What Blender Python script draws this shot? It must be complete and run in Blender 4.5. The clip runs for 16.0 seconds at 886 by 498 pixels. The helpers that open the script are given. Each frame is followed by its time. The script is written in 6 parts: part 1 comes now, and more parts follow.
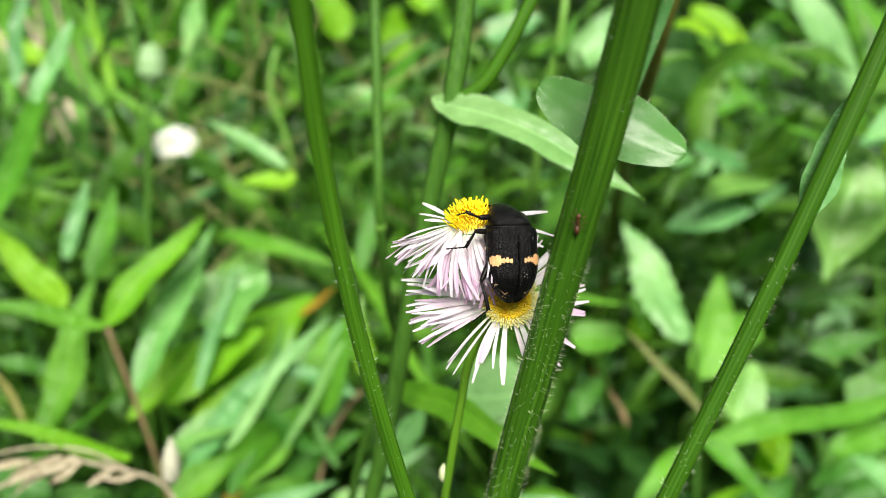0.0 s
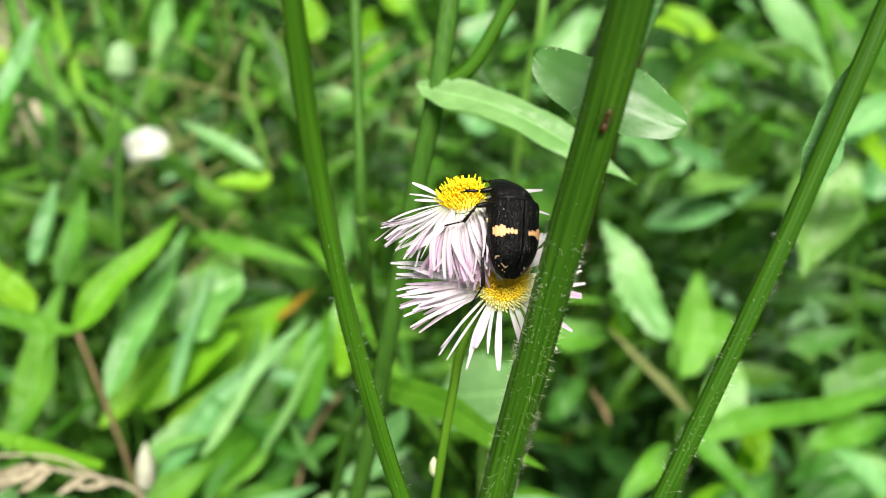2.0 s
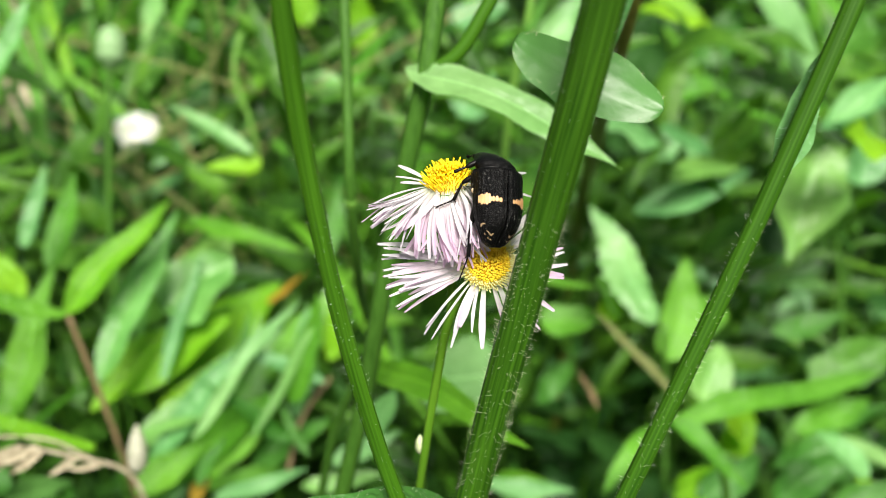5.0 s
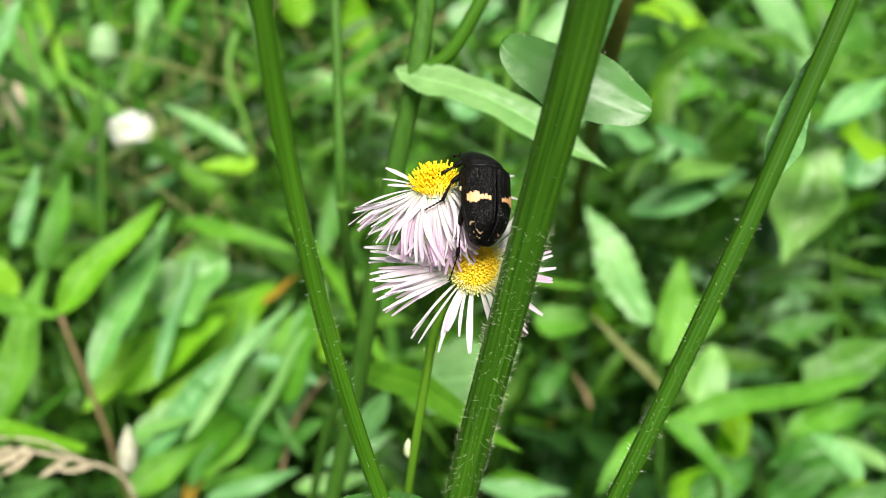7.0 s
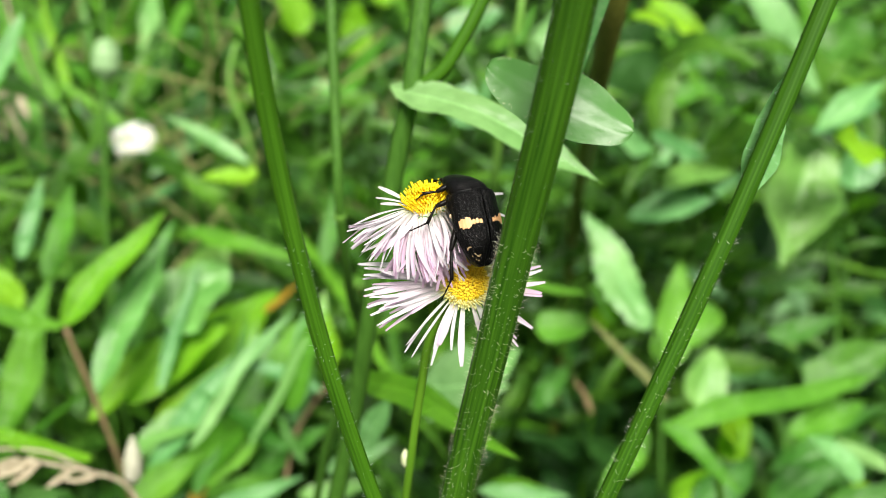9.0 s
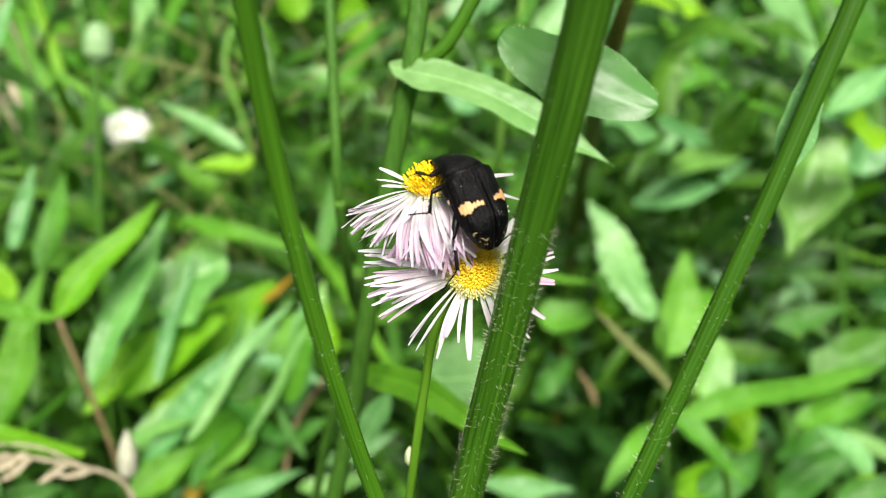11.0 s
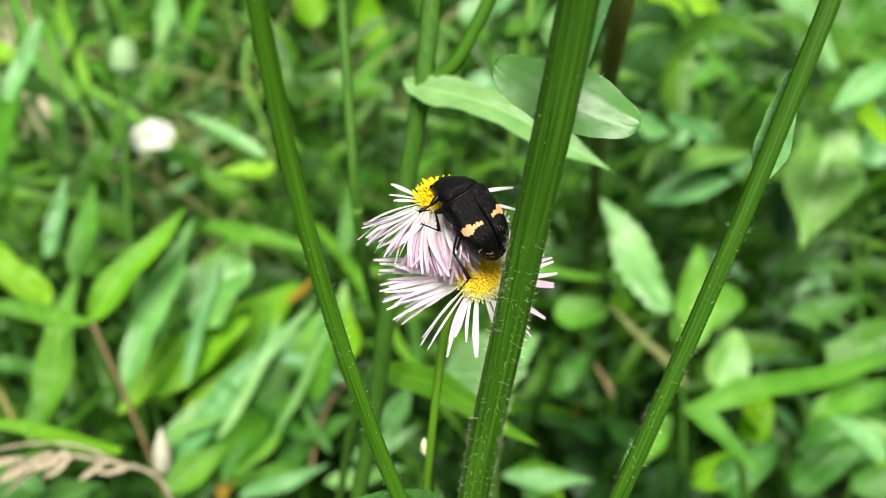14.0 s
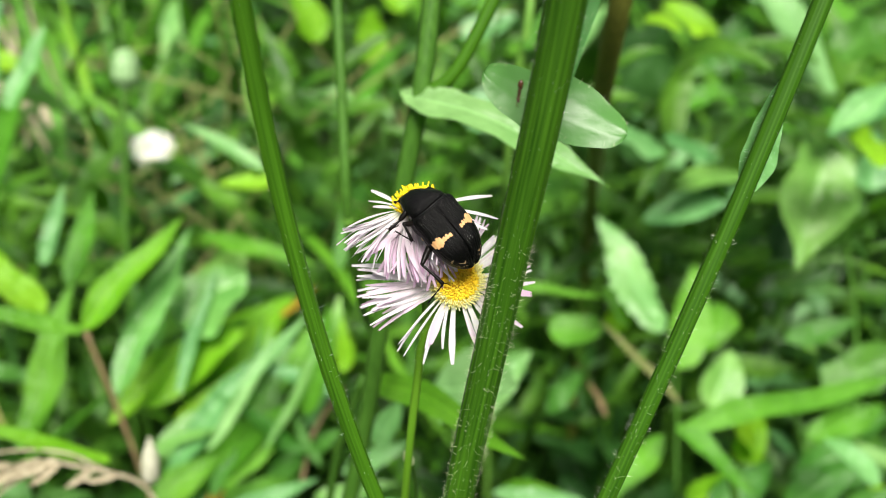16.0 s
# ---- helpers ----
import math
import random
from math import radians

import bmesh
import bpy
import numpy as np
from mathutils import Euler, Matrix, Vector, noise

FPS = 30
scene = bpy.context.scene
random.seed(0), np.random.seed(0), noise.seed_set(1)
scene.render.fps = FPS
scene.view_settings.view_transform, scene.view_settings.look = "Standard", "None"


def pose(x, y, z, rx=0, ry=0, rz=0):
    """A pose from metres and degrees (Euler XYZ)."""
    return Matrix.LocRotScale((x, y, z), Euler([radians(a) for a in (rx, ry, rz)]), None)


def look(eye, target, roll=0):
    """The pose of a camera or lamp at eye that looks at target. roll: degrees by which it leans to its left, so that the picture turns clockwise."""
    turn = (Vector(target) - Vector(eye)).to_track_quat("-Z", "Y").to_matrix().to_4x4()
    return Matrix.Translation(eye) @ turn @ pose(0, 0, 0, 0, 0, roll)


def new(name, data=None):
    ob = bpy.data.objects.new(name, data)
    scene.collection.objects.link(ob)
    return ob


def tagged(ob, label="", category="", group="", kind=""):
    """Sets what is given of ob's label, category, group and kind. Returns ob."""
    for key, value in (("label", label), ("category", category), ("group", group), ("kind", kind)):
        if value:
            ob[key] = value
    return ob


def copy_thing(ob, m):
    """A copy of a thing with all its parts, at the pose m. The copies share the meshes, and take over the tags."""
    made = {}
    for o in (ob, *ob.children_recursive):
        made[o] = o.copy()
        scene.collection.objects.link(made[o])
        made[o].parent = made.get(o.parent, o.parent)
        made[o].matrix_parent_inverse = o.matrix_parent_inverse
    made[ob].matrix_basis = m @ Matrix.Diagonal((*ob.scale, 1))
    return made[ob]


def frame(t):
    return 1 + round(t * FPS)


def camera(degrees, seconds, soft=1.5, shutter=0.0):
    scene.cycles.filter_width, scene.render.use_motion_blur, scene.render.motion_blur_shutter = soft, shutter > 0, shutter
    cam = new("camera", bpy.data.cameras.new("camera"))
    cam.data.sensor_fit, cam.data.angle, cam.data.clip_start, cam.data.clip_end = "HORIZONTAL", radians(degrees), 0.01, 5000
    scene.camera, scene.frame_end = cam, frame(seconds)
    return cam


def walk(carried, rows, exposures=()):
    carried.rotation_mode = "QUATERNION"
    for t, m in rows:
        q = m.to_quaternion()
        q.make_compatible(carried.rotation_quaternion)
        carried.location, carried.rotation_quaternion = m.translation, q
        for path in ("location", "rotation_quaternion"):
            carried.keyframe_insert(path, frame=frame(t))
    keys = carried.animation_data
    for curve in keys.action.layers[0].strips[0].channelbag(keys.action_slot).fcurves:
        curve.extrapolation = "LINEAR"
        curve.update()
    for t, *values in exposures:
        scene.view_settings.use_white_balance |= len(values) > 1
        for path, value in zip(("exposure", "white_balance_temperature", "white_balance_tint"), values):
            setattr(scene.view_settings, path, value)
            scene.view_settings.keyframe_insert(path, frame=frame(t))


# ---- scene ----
cam = camera(60.0, 16.0, soft=0.9)
cam.data.dof.use_dof = True
cam.data.dof.focus_distance = 0.0865
cam.data.dof.aperture_fstop = 18.5
PATH = [
    (0.0, -0.00000, -0.00000, 0.50000, 62.000, 0.000, 0.000),
    (0.5, -0.00291, -0.00009, 0.49586, 62.285, -0.228, -0.427),
    (1.0, -0.00150, 0.00024, 0.49686, 62.437, -0.326, -0.818),
    (1.5, -0.00053, 0.00237, 0.49669, 62.591, -0.310, -1.550),
    (2.0, -0.00188, 0.00175, 0.49575, 62.539, -0.350, -1.993),
    (2.5, 0.00031, 0.00406, 0.49676, 62.437, -0.272, -2.161),
    (3.0, -0.00244, 0.00111, 0.49619, 62.230, -0.425, -2.337),
    (3.5, -0.00347, 0.00097, 0.49587, 61.983, -0.539, -2.400),
    (4.0, -0.00372, 0.00131, 0.49590, 61.589, -0.636, -2.495),
    (4.5, -0.00204, -0.00036, 0.49606, 61.560, -0.707, -2.463),
    (7.0, 0.00003, 0.00064, 0.49614, 61.495, -0.947, -2.580),
    (7.5, 0.00097, -0.00180, 0.49459, 61.637, -0.748, -2.343),
    (8.0, 0.00035, -0.00199, 0.49477, 61.693, -0.627, -2.377),
    (8.5, 0.00133, -0.00186, 0.49908, 61.845, -0.371, -2.531),
    (11.0, 0.00056, 0.00419, 0.49535, 61.008, -0.162, -2.832),
    (11.5, 0.00119, 0.00194, 0.49825, 61.070, 0.387, -2.846),
    (12.0, 0.00213, -0.00114, 0.50088, 60.905, 1.042, -2.483),
    (12.5, 0.00216, -0.00074, 0.49842, 60.741, 1.269, -2.020),
    (13.0, 0.00169, -0.00230, 0.49756, 60.478, 1.359, -1.840),
    (13.5, 0.00409, -0.00172, 0.49873, 60.663, 1.505, -1.788),
    (14.0, 0.00215, -0.00230, 0.50050, 60.734, 1.660, -1.985),
    (14.5, 0.00588, -0.00266, 0.50145, 60.823, 1.941, -1.765),
    (15.0, 0.00353, -0.00436, 0.50056, 61.273, 1.754, -1.626),
    (15.5, 0.00386, -0.00389, 0.50078, 61.575, 1.456, -1.525),
    (16.0, 0.00404, -0.00337, 0.49936, 62.154, 0.741, -1.447),
]
walk(cam, [(t, pose(x, y, z, rx, ry, rz)) for t, x, y, z, rx, ry, rz in PATH],
     exposures=[(0.0, 0.60), (16.0, 0.60)])

# ---- light: a bright veiled sky over a meadow in open shade ----
world = bpy.data.worlds.new("sky")
scene.world = world
world.use_nodes = True
wn = world.node_tree.nodes
sky = wn.new("ShaderNodeTexSky")
sky.sky_type = "NISHITA"
sky.sun_disc = False
sky.sun_elevation = radians(64)
sky.sun_rotation = radians(173)
sky.air_density = 1.0
sky.dust_density = 4.0
sky.ozone_density = 0.6
wn["Background"].inputs["Strength"].default_value = 0.042
veil = wn.new("ShaderNodeHueSaturation")
veil.inputs["Saturation"].default_value = 0.30
world.node_tree.links.new(sky.outputs["Color"], veil.inputs["Color"])
world.node_tree.links.new(veil.outputs["Color"], wn["Background"].inputs["Color"])
sun_data = bpy.data.lights.new("sun", "SUN")
sun_data.energy = 5.0
sun_data.angle = radians(24)
sun_data.color = (1.0, 0.95, 0.86)
sun = new("sun", sun_data)
sun.matrix_world = look((0.08, -0.60, 1.45), (0.0, 0.1, 0.4))

# ---- materials ----


def nodes_of(name):
    m = bpy.data.materials.new(name)
    m.use_nodes = True
    nt = m.node_tree
    return m, nt, nt.nodes["Principled BSDF"]


def ramp(nt, fac, stops):
    r = nt.nodes.new("ShaderNodeValToRGB")
    els = r.color_ramp.elements
    while len(els) < len(stops):
        els.new(0.5)
    for e, (p, c) in zip(els, stops):
        e.position, e.color = p, (*c, 1)
    nt.links.new(fac, r.inputs["Fac"])
    return r.outputs["Color"]


def noise_of(nt, scale, detail=3.0, stretch=None, coord="Object"):
    tc = nt.nodes.new("ShaderNodeTexCoord")
    n = nt.nodes.new("ShaderNodeTexNoise")
    n.inputs["Scale"].default_value = scale
    n.inputs["Detail"].default_value = detail
    if stretch:
        mp = nt.nodes.new("ShaderNodeMapping")
        mp.inputs["Scale"].default_value = stretch
        nt.links.new(tc.outputs[coord], mp.inputs["Vector"])
        nt.links.new(mp.outputs["Vector"], n.inputs["Vector"])
    else:
        nt.links.new(tc.outputs[coord], n.inputs["Vector"])
    return n.outputs["Fac"]


def mixed(nt, fac, a, b, blend="MIX"):
    mx = nt.nodes.new("ShaderNodeMix")
    mx.data_type, mx.blend_type = "RGBA", blend
    for sock, val in ((mx.inputs["Factor"], fac), (mx.inputs["A"], a), (mx.inputs["B"], b)):
        if isinstance(val, (int, float)):
            sock.default_value = val
        elif isinstance(val, tuple):
            sock.default_value = (*val, 1)
        else:
            nt.links.new(val, sock)
    return mx.outputs["Result"]


def bump(nt, bsdf, height, strength, distance):
    b = nt.nodes.new("ShaderNodeBump")
    b.inputs["Strength"].default_value = strength
    b.inputs["Distance"].default_value = distance
    nt.links.new(height, b.inputs["Height"])
    nt.links.new(b.outputs["Normal"], bsdf.inputs["Normal"])


def object_random(nt):
    return nt.nodes.new("ShaderNodeObjectInfo").outputs["Random"]


def see_through(nt, bsdf, colour, share):
    """Lets part of the light pass through a thin leaf or petal."""
    tr = nt.nodes.new("ShaderNodeBsdfTranslucent")
    mx = nt.nodes.new("ShaderNodeMixShader")
    mx.inputs["Fac"].default_value = share
    if isinstance(colour, tuple):
        tr.inputs["Color"].default_value = (*colour, 1)
    else:
        nt.links.new(colour, tr.inputs["Color"])
    nt.links.new(bsdf.outputs["BSDF"], mx.inputs[1])
    nt.links.new(tr.outputs["BSDF"], mx.inputs[2])
    nt.links.new(mx.outputs["Shader"], nt.nodes["Material Output"].inputs["Surface"])


def maths(nt, op, a, b=None, c=None):
    n = nt.nodes.new("ShaderNodeMath")
    n.operation = op
    for sock, val in zip(n.inputs, (a, b, c)):
        if val is None:
            continue
        if isinstance(val, (int, float)):
            sock.default_value = val
        else:
            nt.links.new(val, sock)
    return n.outputs[0]


def leaf_material(name, dark, light, rough=0.42, share=0.35, spread=0.16, veins=400.0, island=False, net=None, count=8, gloss=0.36, crumple=1.6, vein=0.3, relief=0.0009):
    """Leaf tissue: two scales of tone, a pale midrib, side veins (net) or parallel lines, one half painted lighter for
    its fold, and light passing through.
    """
    m, nt, b = nodes_of(name)
    big = noise_of(nt, 45.0, 3.0)
    fine = noise_of(nt, veins, 4.0)
    tone = ramp(nt, big, [(0.32, dark), (0.68, light)])
    if island:
        rnd = nt.nodes.new("ShaderNodeNewGeometry").outputs["Random Per Island"]
    else:
        rnd = object_random(nt)
    lo, hi = 1.0 - spread, 1.0 + spread * 0.7
    shade = ramp(nt, rnd, [(0.0, (lo * 0.8, lo, lo * 0.9)), (0.5, (1, 1, 1)), (1.0, (hi * 1.1, hi, hi * 0.8))])
    col = mixed(nt, 1.0, tone, shade, "MULTIPLY")
    speck = ramp(nt, fine, [(0.35, (0.8, 0.84, 0.75)), (0.65, (1.12, 1.1, 1.1))])
    col = mixed(nt, 0.6, col, speck, "MULTIPLY")
    height = fine
    if net is not None:
        uv = nt.nodes.new("ShaderNodeUVMap")
        sep = nt.nodes.new("ShaderNodeSeparateXYZ")
        nt.links.new(uv.outputs["UV"], sep.inputs["Vector"])
        across = maths(nt, "ABSOLUTE", maths(nt, "MULTIPLY_ADD", sep.outputs["Y"], 2.0, -1.0))
        if net:
            phase = maths(nt, "SUBTRACT", maths(nt, "MULTIPLY", sep.outputs["X"], count * 3.1416), maths(nt, "MULTIPLY", across, count * 1.1))
        else:
            phase = maths(nt, "MULTIPLY", across, 22.0)
        line = maths(nt, "POWER", maths(nt, "ABSOLUTE", maths(nt, "SINE", phase)), 0.35)
        col = mixed(nt, maths(nt, "MULTIPLY", maths(nt, "SUBTRACT", 1.0, line), vein), col, tuple(min(1.0, v * 1.25) for v in light))
        rib = maths(nt, "LESS_THAN", across, 0.045)
        col = mixed(nt, maths(nt, "MULTIPLY", rib, 0.5), col, tuple(min(1.0, v * 1.5) for v in light))
        # fold shading put into the colour: one half darker, the other lighter
        half = maths(nt, "MULTIPLY_ADD", maths(nt, "GREATER_THAN", sep.outputs["Y"], 0.5), 0.10, 0.95)
        col = mixed(nt, 1.0, col, half, "MULTIPLY")
        height = maths(nt, "MULTIPLY_ADD", line, 0.7 * vein, fine)
    nt.links.new(col, b.inputs["Base Color"])
    b.inputs["Roughness"].default_value = rough
    b.inputs["Specular IOR Level"].default_value = gloss
    height = maths(nt, "MULTIPLY_ADD", noise_of(nt, 130.0, 2.0), crumple * 2.0, height)
    bump(nt, b, height, 0.6, relief)
    through_col = mixed(nt, 1.0, col, (1.2, 1.3, 0.6), "MULTIPLY")
    see_through(nt, b, through_col, share)
    return m


M_GRASS = leaf_material("grass_green", (0.07, 0.24, 0.012), (0.15, 0.41, 0.035), net=False)
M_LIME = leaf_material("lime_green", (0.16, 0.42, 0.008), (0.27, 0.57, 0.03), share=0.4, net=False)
# grass green with extra light put into the colour
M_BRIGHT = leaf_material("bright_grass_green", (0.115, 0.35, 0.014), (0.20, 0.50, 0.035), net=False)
M_LEAF = leaf_material("leaf_green", (0.040, 0.15, 0.014), (0.095, 0.28, 0.04), net=True)
M_PALE = leaf_material("pale_leaf_green", (0.10, 0.285, 0.085), (0.185, 0.41, 0.15), rough=0.36, share=0.2, net=True, gloss=0.5)
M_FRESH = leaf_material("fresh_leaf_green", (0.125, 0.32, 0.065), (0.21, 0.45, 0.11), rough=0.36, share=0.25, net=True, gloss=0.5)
M_DARK = leaf_material("dark_leaf_green", (0.018, 0.075, 0.012), (0.045, 0.14, 0.03), net=True)
# filler greens, darkened in the colour to stand in for shade between leaves
M_SOFT = leaf_material("undergrowth_shade_green", (0.010, 0.042, 0.006), (0.046, 0.135, 0.018), spread=0.6, island=True)
M_THIN = leaf_material("thin_grass_shade_green", (0.012, 0.046, 0.006), (0.048, 0.135, 0.016), spread=0.7, island=True)
M_WEED = leaf_material("weed_shade_green", (0.014, 0.060, 0.009), (0.056, 0.17, 0.028), spread=0.6, net=True)


def plain_material(name, dark, light, scale, rough, stretch=None, relief=0.3, depth=0.0004, gloss=0.4):
    m, nt, b = nodes_of(name)
    n = noise_of(nt, scale, 4.0, stretch)
    nt.links.new(ramp(nt, n, [(0.3, dark), (0.7, light)]), b.inputs["Base Color"])
    b.inputs["Roughness"].default_value = rough
    b.inputs["Specular IOR Level"].default_value = gloss
    bump(nt, b, n, relief, depth)
    return m


def stem_material(name, dark, light, ribs, rib_tone=0.16):
    """Ridged green skin of a stem: streaks that run along it, paler ribs, faint blotches."""
    m, nt, b = nodes_of(name)
    at = nt.nodes.new("ShaderNodeAttribute")
    at.attribute_name = "along"

    def streaks(stretch, detail):
        mp = nt.nodes.new("ShaderNodeMapping")
        mp.inputs["Scale"].default_value = stretch
        n = nt.nodes.new("ShaderNodeTexNoise")
        n.inputs["Scale"].default_value = 1.0
        n.inputs["Detail"].default_value = detail
        nt.links.new(at.outputs["Vector"], mp.inputs["Vector"])
        nt.links.new(mp.outputs["Vector"], n.inputs["Vector"])
        return n.outputs["Fac"]

    fine, broad = streaks((3600, 3600, 70), 3.0), streaks((700, 700, 45), 2.0)
    sep = nt.nodes.new("ShaderNodeSeparateXYZ")
    nt.links.new(at.outputs["Vector"], sep.inputs["Vector"])
    angle = maths(nt, "ARCTAN2", sep.outputs["Y"], sep.outputs["X"])
    rib = maths(nt, "POWER", maths(nt, "ABSOLUTE", maths(nt, "COSINE", maths(nt, "MULTIPLY", angle, ribs / 2))), 3.0)
    tone = maths(nt, "MULTIPLY_ADD", maths(nt, "MULTIPLY", rib, broad), rib_tone, maths(nt, "MULTIPLY_ADD", fine, 0.75, maths(nt, "MULTIPLY", broad, 0.25)))
    nt.links.new(ramp(nt, tone, [(0.34, dark), (0.70, light)]), b.inputs["Base Color"])
    b.inputs["Roughness"].default_value = 0.55
    b.inputs["Specular IOR Level"].default_value = 0.14
    bump(nt, b, fine, 0.2, 0.00015)
    return m


# paler than the other greens, standing in for full light on the leaf
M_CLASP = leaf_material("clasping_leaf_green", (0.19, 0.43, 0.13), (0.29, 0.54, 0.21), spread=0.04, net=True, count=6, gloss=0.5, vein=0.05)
M_SPRIG = leaf_material("sprig_green", (0.022, 0.095, 0.008), (0.10, 0.26, 0.026), spread=0.6, island=True)
M_HAIRY = leaf_material("hairy_leaf_green", (0.026, 0.118, 0.020), (0.056, 0.19, 0.036), rough=0.38, share=0.2, veins=900.0, net=True, gloss=0.6)
M_SHEEN = leaf_material("shiny_leaf_green", (0.054, 0.200, 0.042), (0.092, 0.265, 0.074), rough=0.40, share=0.3, veins=260.0, spread=0.04, gloss=0.55, crumple=1.0, relief=0.0003)
M_STEM = stem_material("stem_green", (0.024, 0.086, 0.003), (0.064, 0.190, 0.009), 13)
M_STEM_DARK = stem_material("thick_stem_green", (0.012, 0.054, 0.0015), (0.050, 0.145, 0.008), 13)
M_STEM_LEAN = stem_material("leaning_stem_green", (0.015, 0.062, 0.0015), (0.044, 0.135, 0.007), 13)
M_FLOWER_STALK = stem_material("flower_stalk_green", (0.075, 0.20, 0.010), (0.135, 0.31, 0.022), 7)
M_STEM_MID = plain_material("mid_stem_green", (0.035, 0.11, 0.010), (0.07, 0.185, 0.022), 1.0, 0.5, (1800, 1800, 120), 0.3, 0.0003, gloss=0.25)
M_STEM_LIGHT = plain_material("light_stem_green", (0.10, 0.26, 0.03), (0.18, 0.38, 0.06), 1.0, 0.45, (1800, 1800, 120), 0.3, 0.0003)
M_TAN_LEAF = leaf_material("withered_leaf", (0.13, 0.15, 0.04), (0.22, 0.23, 0.07), share=0.2, net=False)
M_STRAW = plain_material("thin_straw", (0.22, 0.24, 0.07), (0.36, 0.36, 0.15), 1.0, 0.7, (900, 900, 300))
M_RED_STEM = plain_material("reddish_stem", (0.12, 0.09, 0.04), (0.23, 0.165, 0.08), 1.0, 0.6, (900, 900, 90))
M_DRY = plain_material("dry_straw", (0.19, 0.155, 0.085), (0.52, 0.47, 0.33), 1.0, 0.7, (900, 900, 300))
M_DYING = leaf_material("dying_leaf_orange", (0.32, 0.22, 0.02), (0.46, 0.31, 0.05), share=0.25, net=False)
M_SEPAL = plain_material("bud_sepal", (0.27, 0.30, 0.19), (0.50, 0.49, 0.38), 1.0, 0.6, (600, 600, 120))
M_WHITE_BUD = plain_material("white_bud", (0.40, 0.50, 0.21), (0.70, 0.76, 0.48), 1.0, 0.55, (1600, 1600, 300))
M_GREEN_BUD = plain_material("green_bud", (0.13, 0.29, 0.09), (0.34, 0.50, 0.26), 1.0, 0.55, (900, 900, 60))
M_HAIR = leaf_material("plant_hair", (0.82, 0.90, 0.86), (0.90, 0.95, 0.93), rough=0.5, share=0.3, spread=0.02, crumple=0.0, relief=0.0)
M_ANT = plain_material("ant_brown", (0.045, 0.017, 0.008), (0.085, 0.034, 0.014), 1800, 0.35, None, 0.3, 0.00005)
M_OLIVE = plain_material("olive_stem", (0.11, 0.13, 0.014), (0.20, 0.21, 0.035), 1.0, 0.6, (900, 900, 90))
M_EARTH = plain_material("dark_earth", (0.012, 0.028, 0.006), (0.040, 0.045, 0.016), 24, 0.95, None, 0.8, 0.01)
M_WHITE = leaf_material("white_petal", (0.90, 0.91, 0.92), (0.95, 0.95, 0.96), rough=0.6, share=0.2, spread=0.03, veins=900.0, crumple=0.2)
M_YELLOW = plain_material("floret_yellow", (0.88, 0.58, 0.003), (0.95, 0.76, 0.01), 700, 0.55)
M_AMBER = plain_material("floret_amber", (0.95, 0.62, 0.01), (0.98, 0.78, 0.05), 900, 0.6)
M_CREAM = plain_material("floret_cream", (0.78, 0.78, 0.24), (0.92, 0.88, 0.44), 900, 0.6)


def beetle_material():
    """Deep black cuticle, finely grained, with pale flecks: tiny scales and painted glints."""
    m, nt, b = nodes_of("beetle_black")
    grain = noise_of(nt, 5200, 3.0)
    fleck_noise = noise_of(nt, 7800, 1.0)
    base = ramp(nt, grain, [(0.3, (0.001, 0.001, 0.0012)), (0.7, (0.003, 0.003, 0.003))])
    # pale scales in the colour that also stand in for tiny glints
    fleck = ramp(nt, fleck_noise, [(0.715, (0.0, 0.0, 0.0)), (0.765, (0.5, 0.5, 0.5))])
    nt.links.new(mixed(nt, fleck, base, (0.42, 0.41, 0.36)), b.inputs["Base Color"])
    b.inputs["Roughness"].default_value = 0.30
    b.inputs["Specular IOR Level"].default_value = 0.14
    pits = nt.nodes.new("ShaderNodeTexVoronoi")
    pits.inputs["Scale"].default_value = 9500
    nt.links.new(nt.nodes.new("ShaderNodeTexCoord").outputs["Object"], pits.inputs["Vector"])
    bump(nt, b, maths(nt, "MULTIPLY_ADD", pits.outputs["Distance"], 0.9, grain), 1.0, 0.00007)
    return m


M_BLACK = beetle_material()
M_RIM = plain_material("beetle_rim", (0.004, 0.004, 0.004), (0.012, 0.012, 0.011), 3000, 0.38, None, 0.4, 0.00005, gloss=0.5)
M_LEG = plain_material("beetle_leg", (0.002, 0.002, 0.0018), (0.009, 0.007, 0.006), 2200, 0.33, None, 0.3, 0.0001, gloss=0.14)
M_ORANGE = plain_material("beetle_orange", (0.66, 0.34, 0.14), (0.80, 0.47, 0.22), 1500, 0.5, None, 0.3, 0.0001)
M_CHEEK = plain_material("beetle_cream", (0.62, 0.45, 0.28), (0.74, 0.58, 0.40), 1500, 0.6)
M_TAN = plain_material("beetle_tan", (0.30, 0.20, 0.10), (0.48, 0.34, 0.2), 1800, 0.6)
M_DOT = plain_material("pale_dot", (0.62, 0.62, 0.58), (0.75, 0.75, 0.7), 900, 0.6)


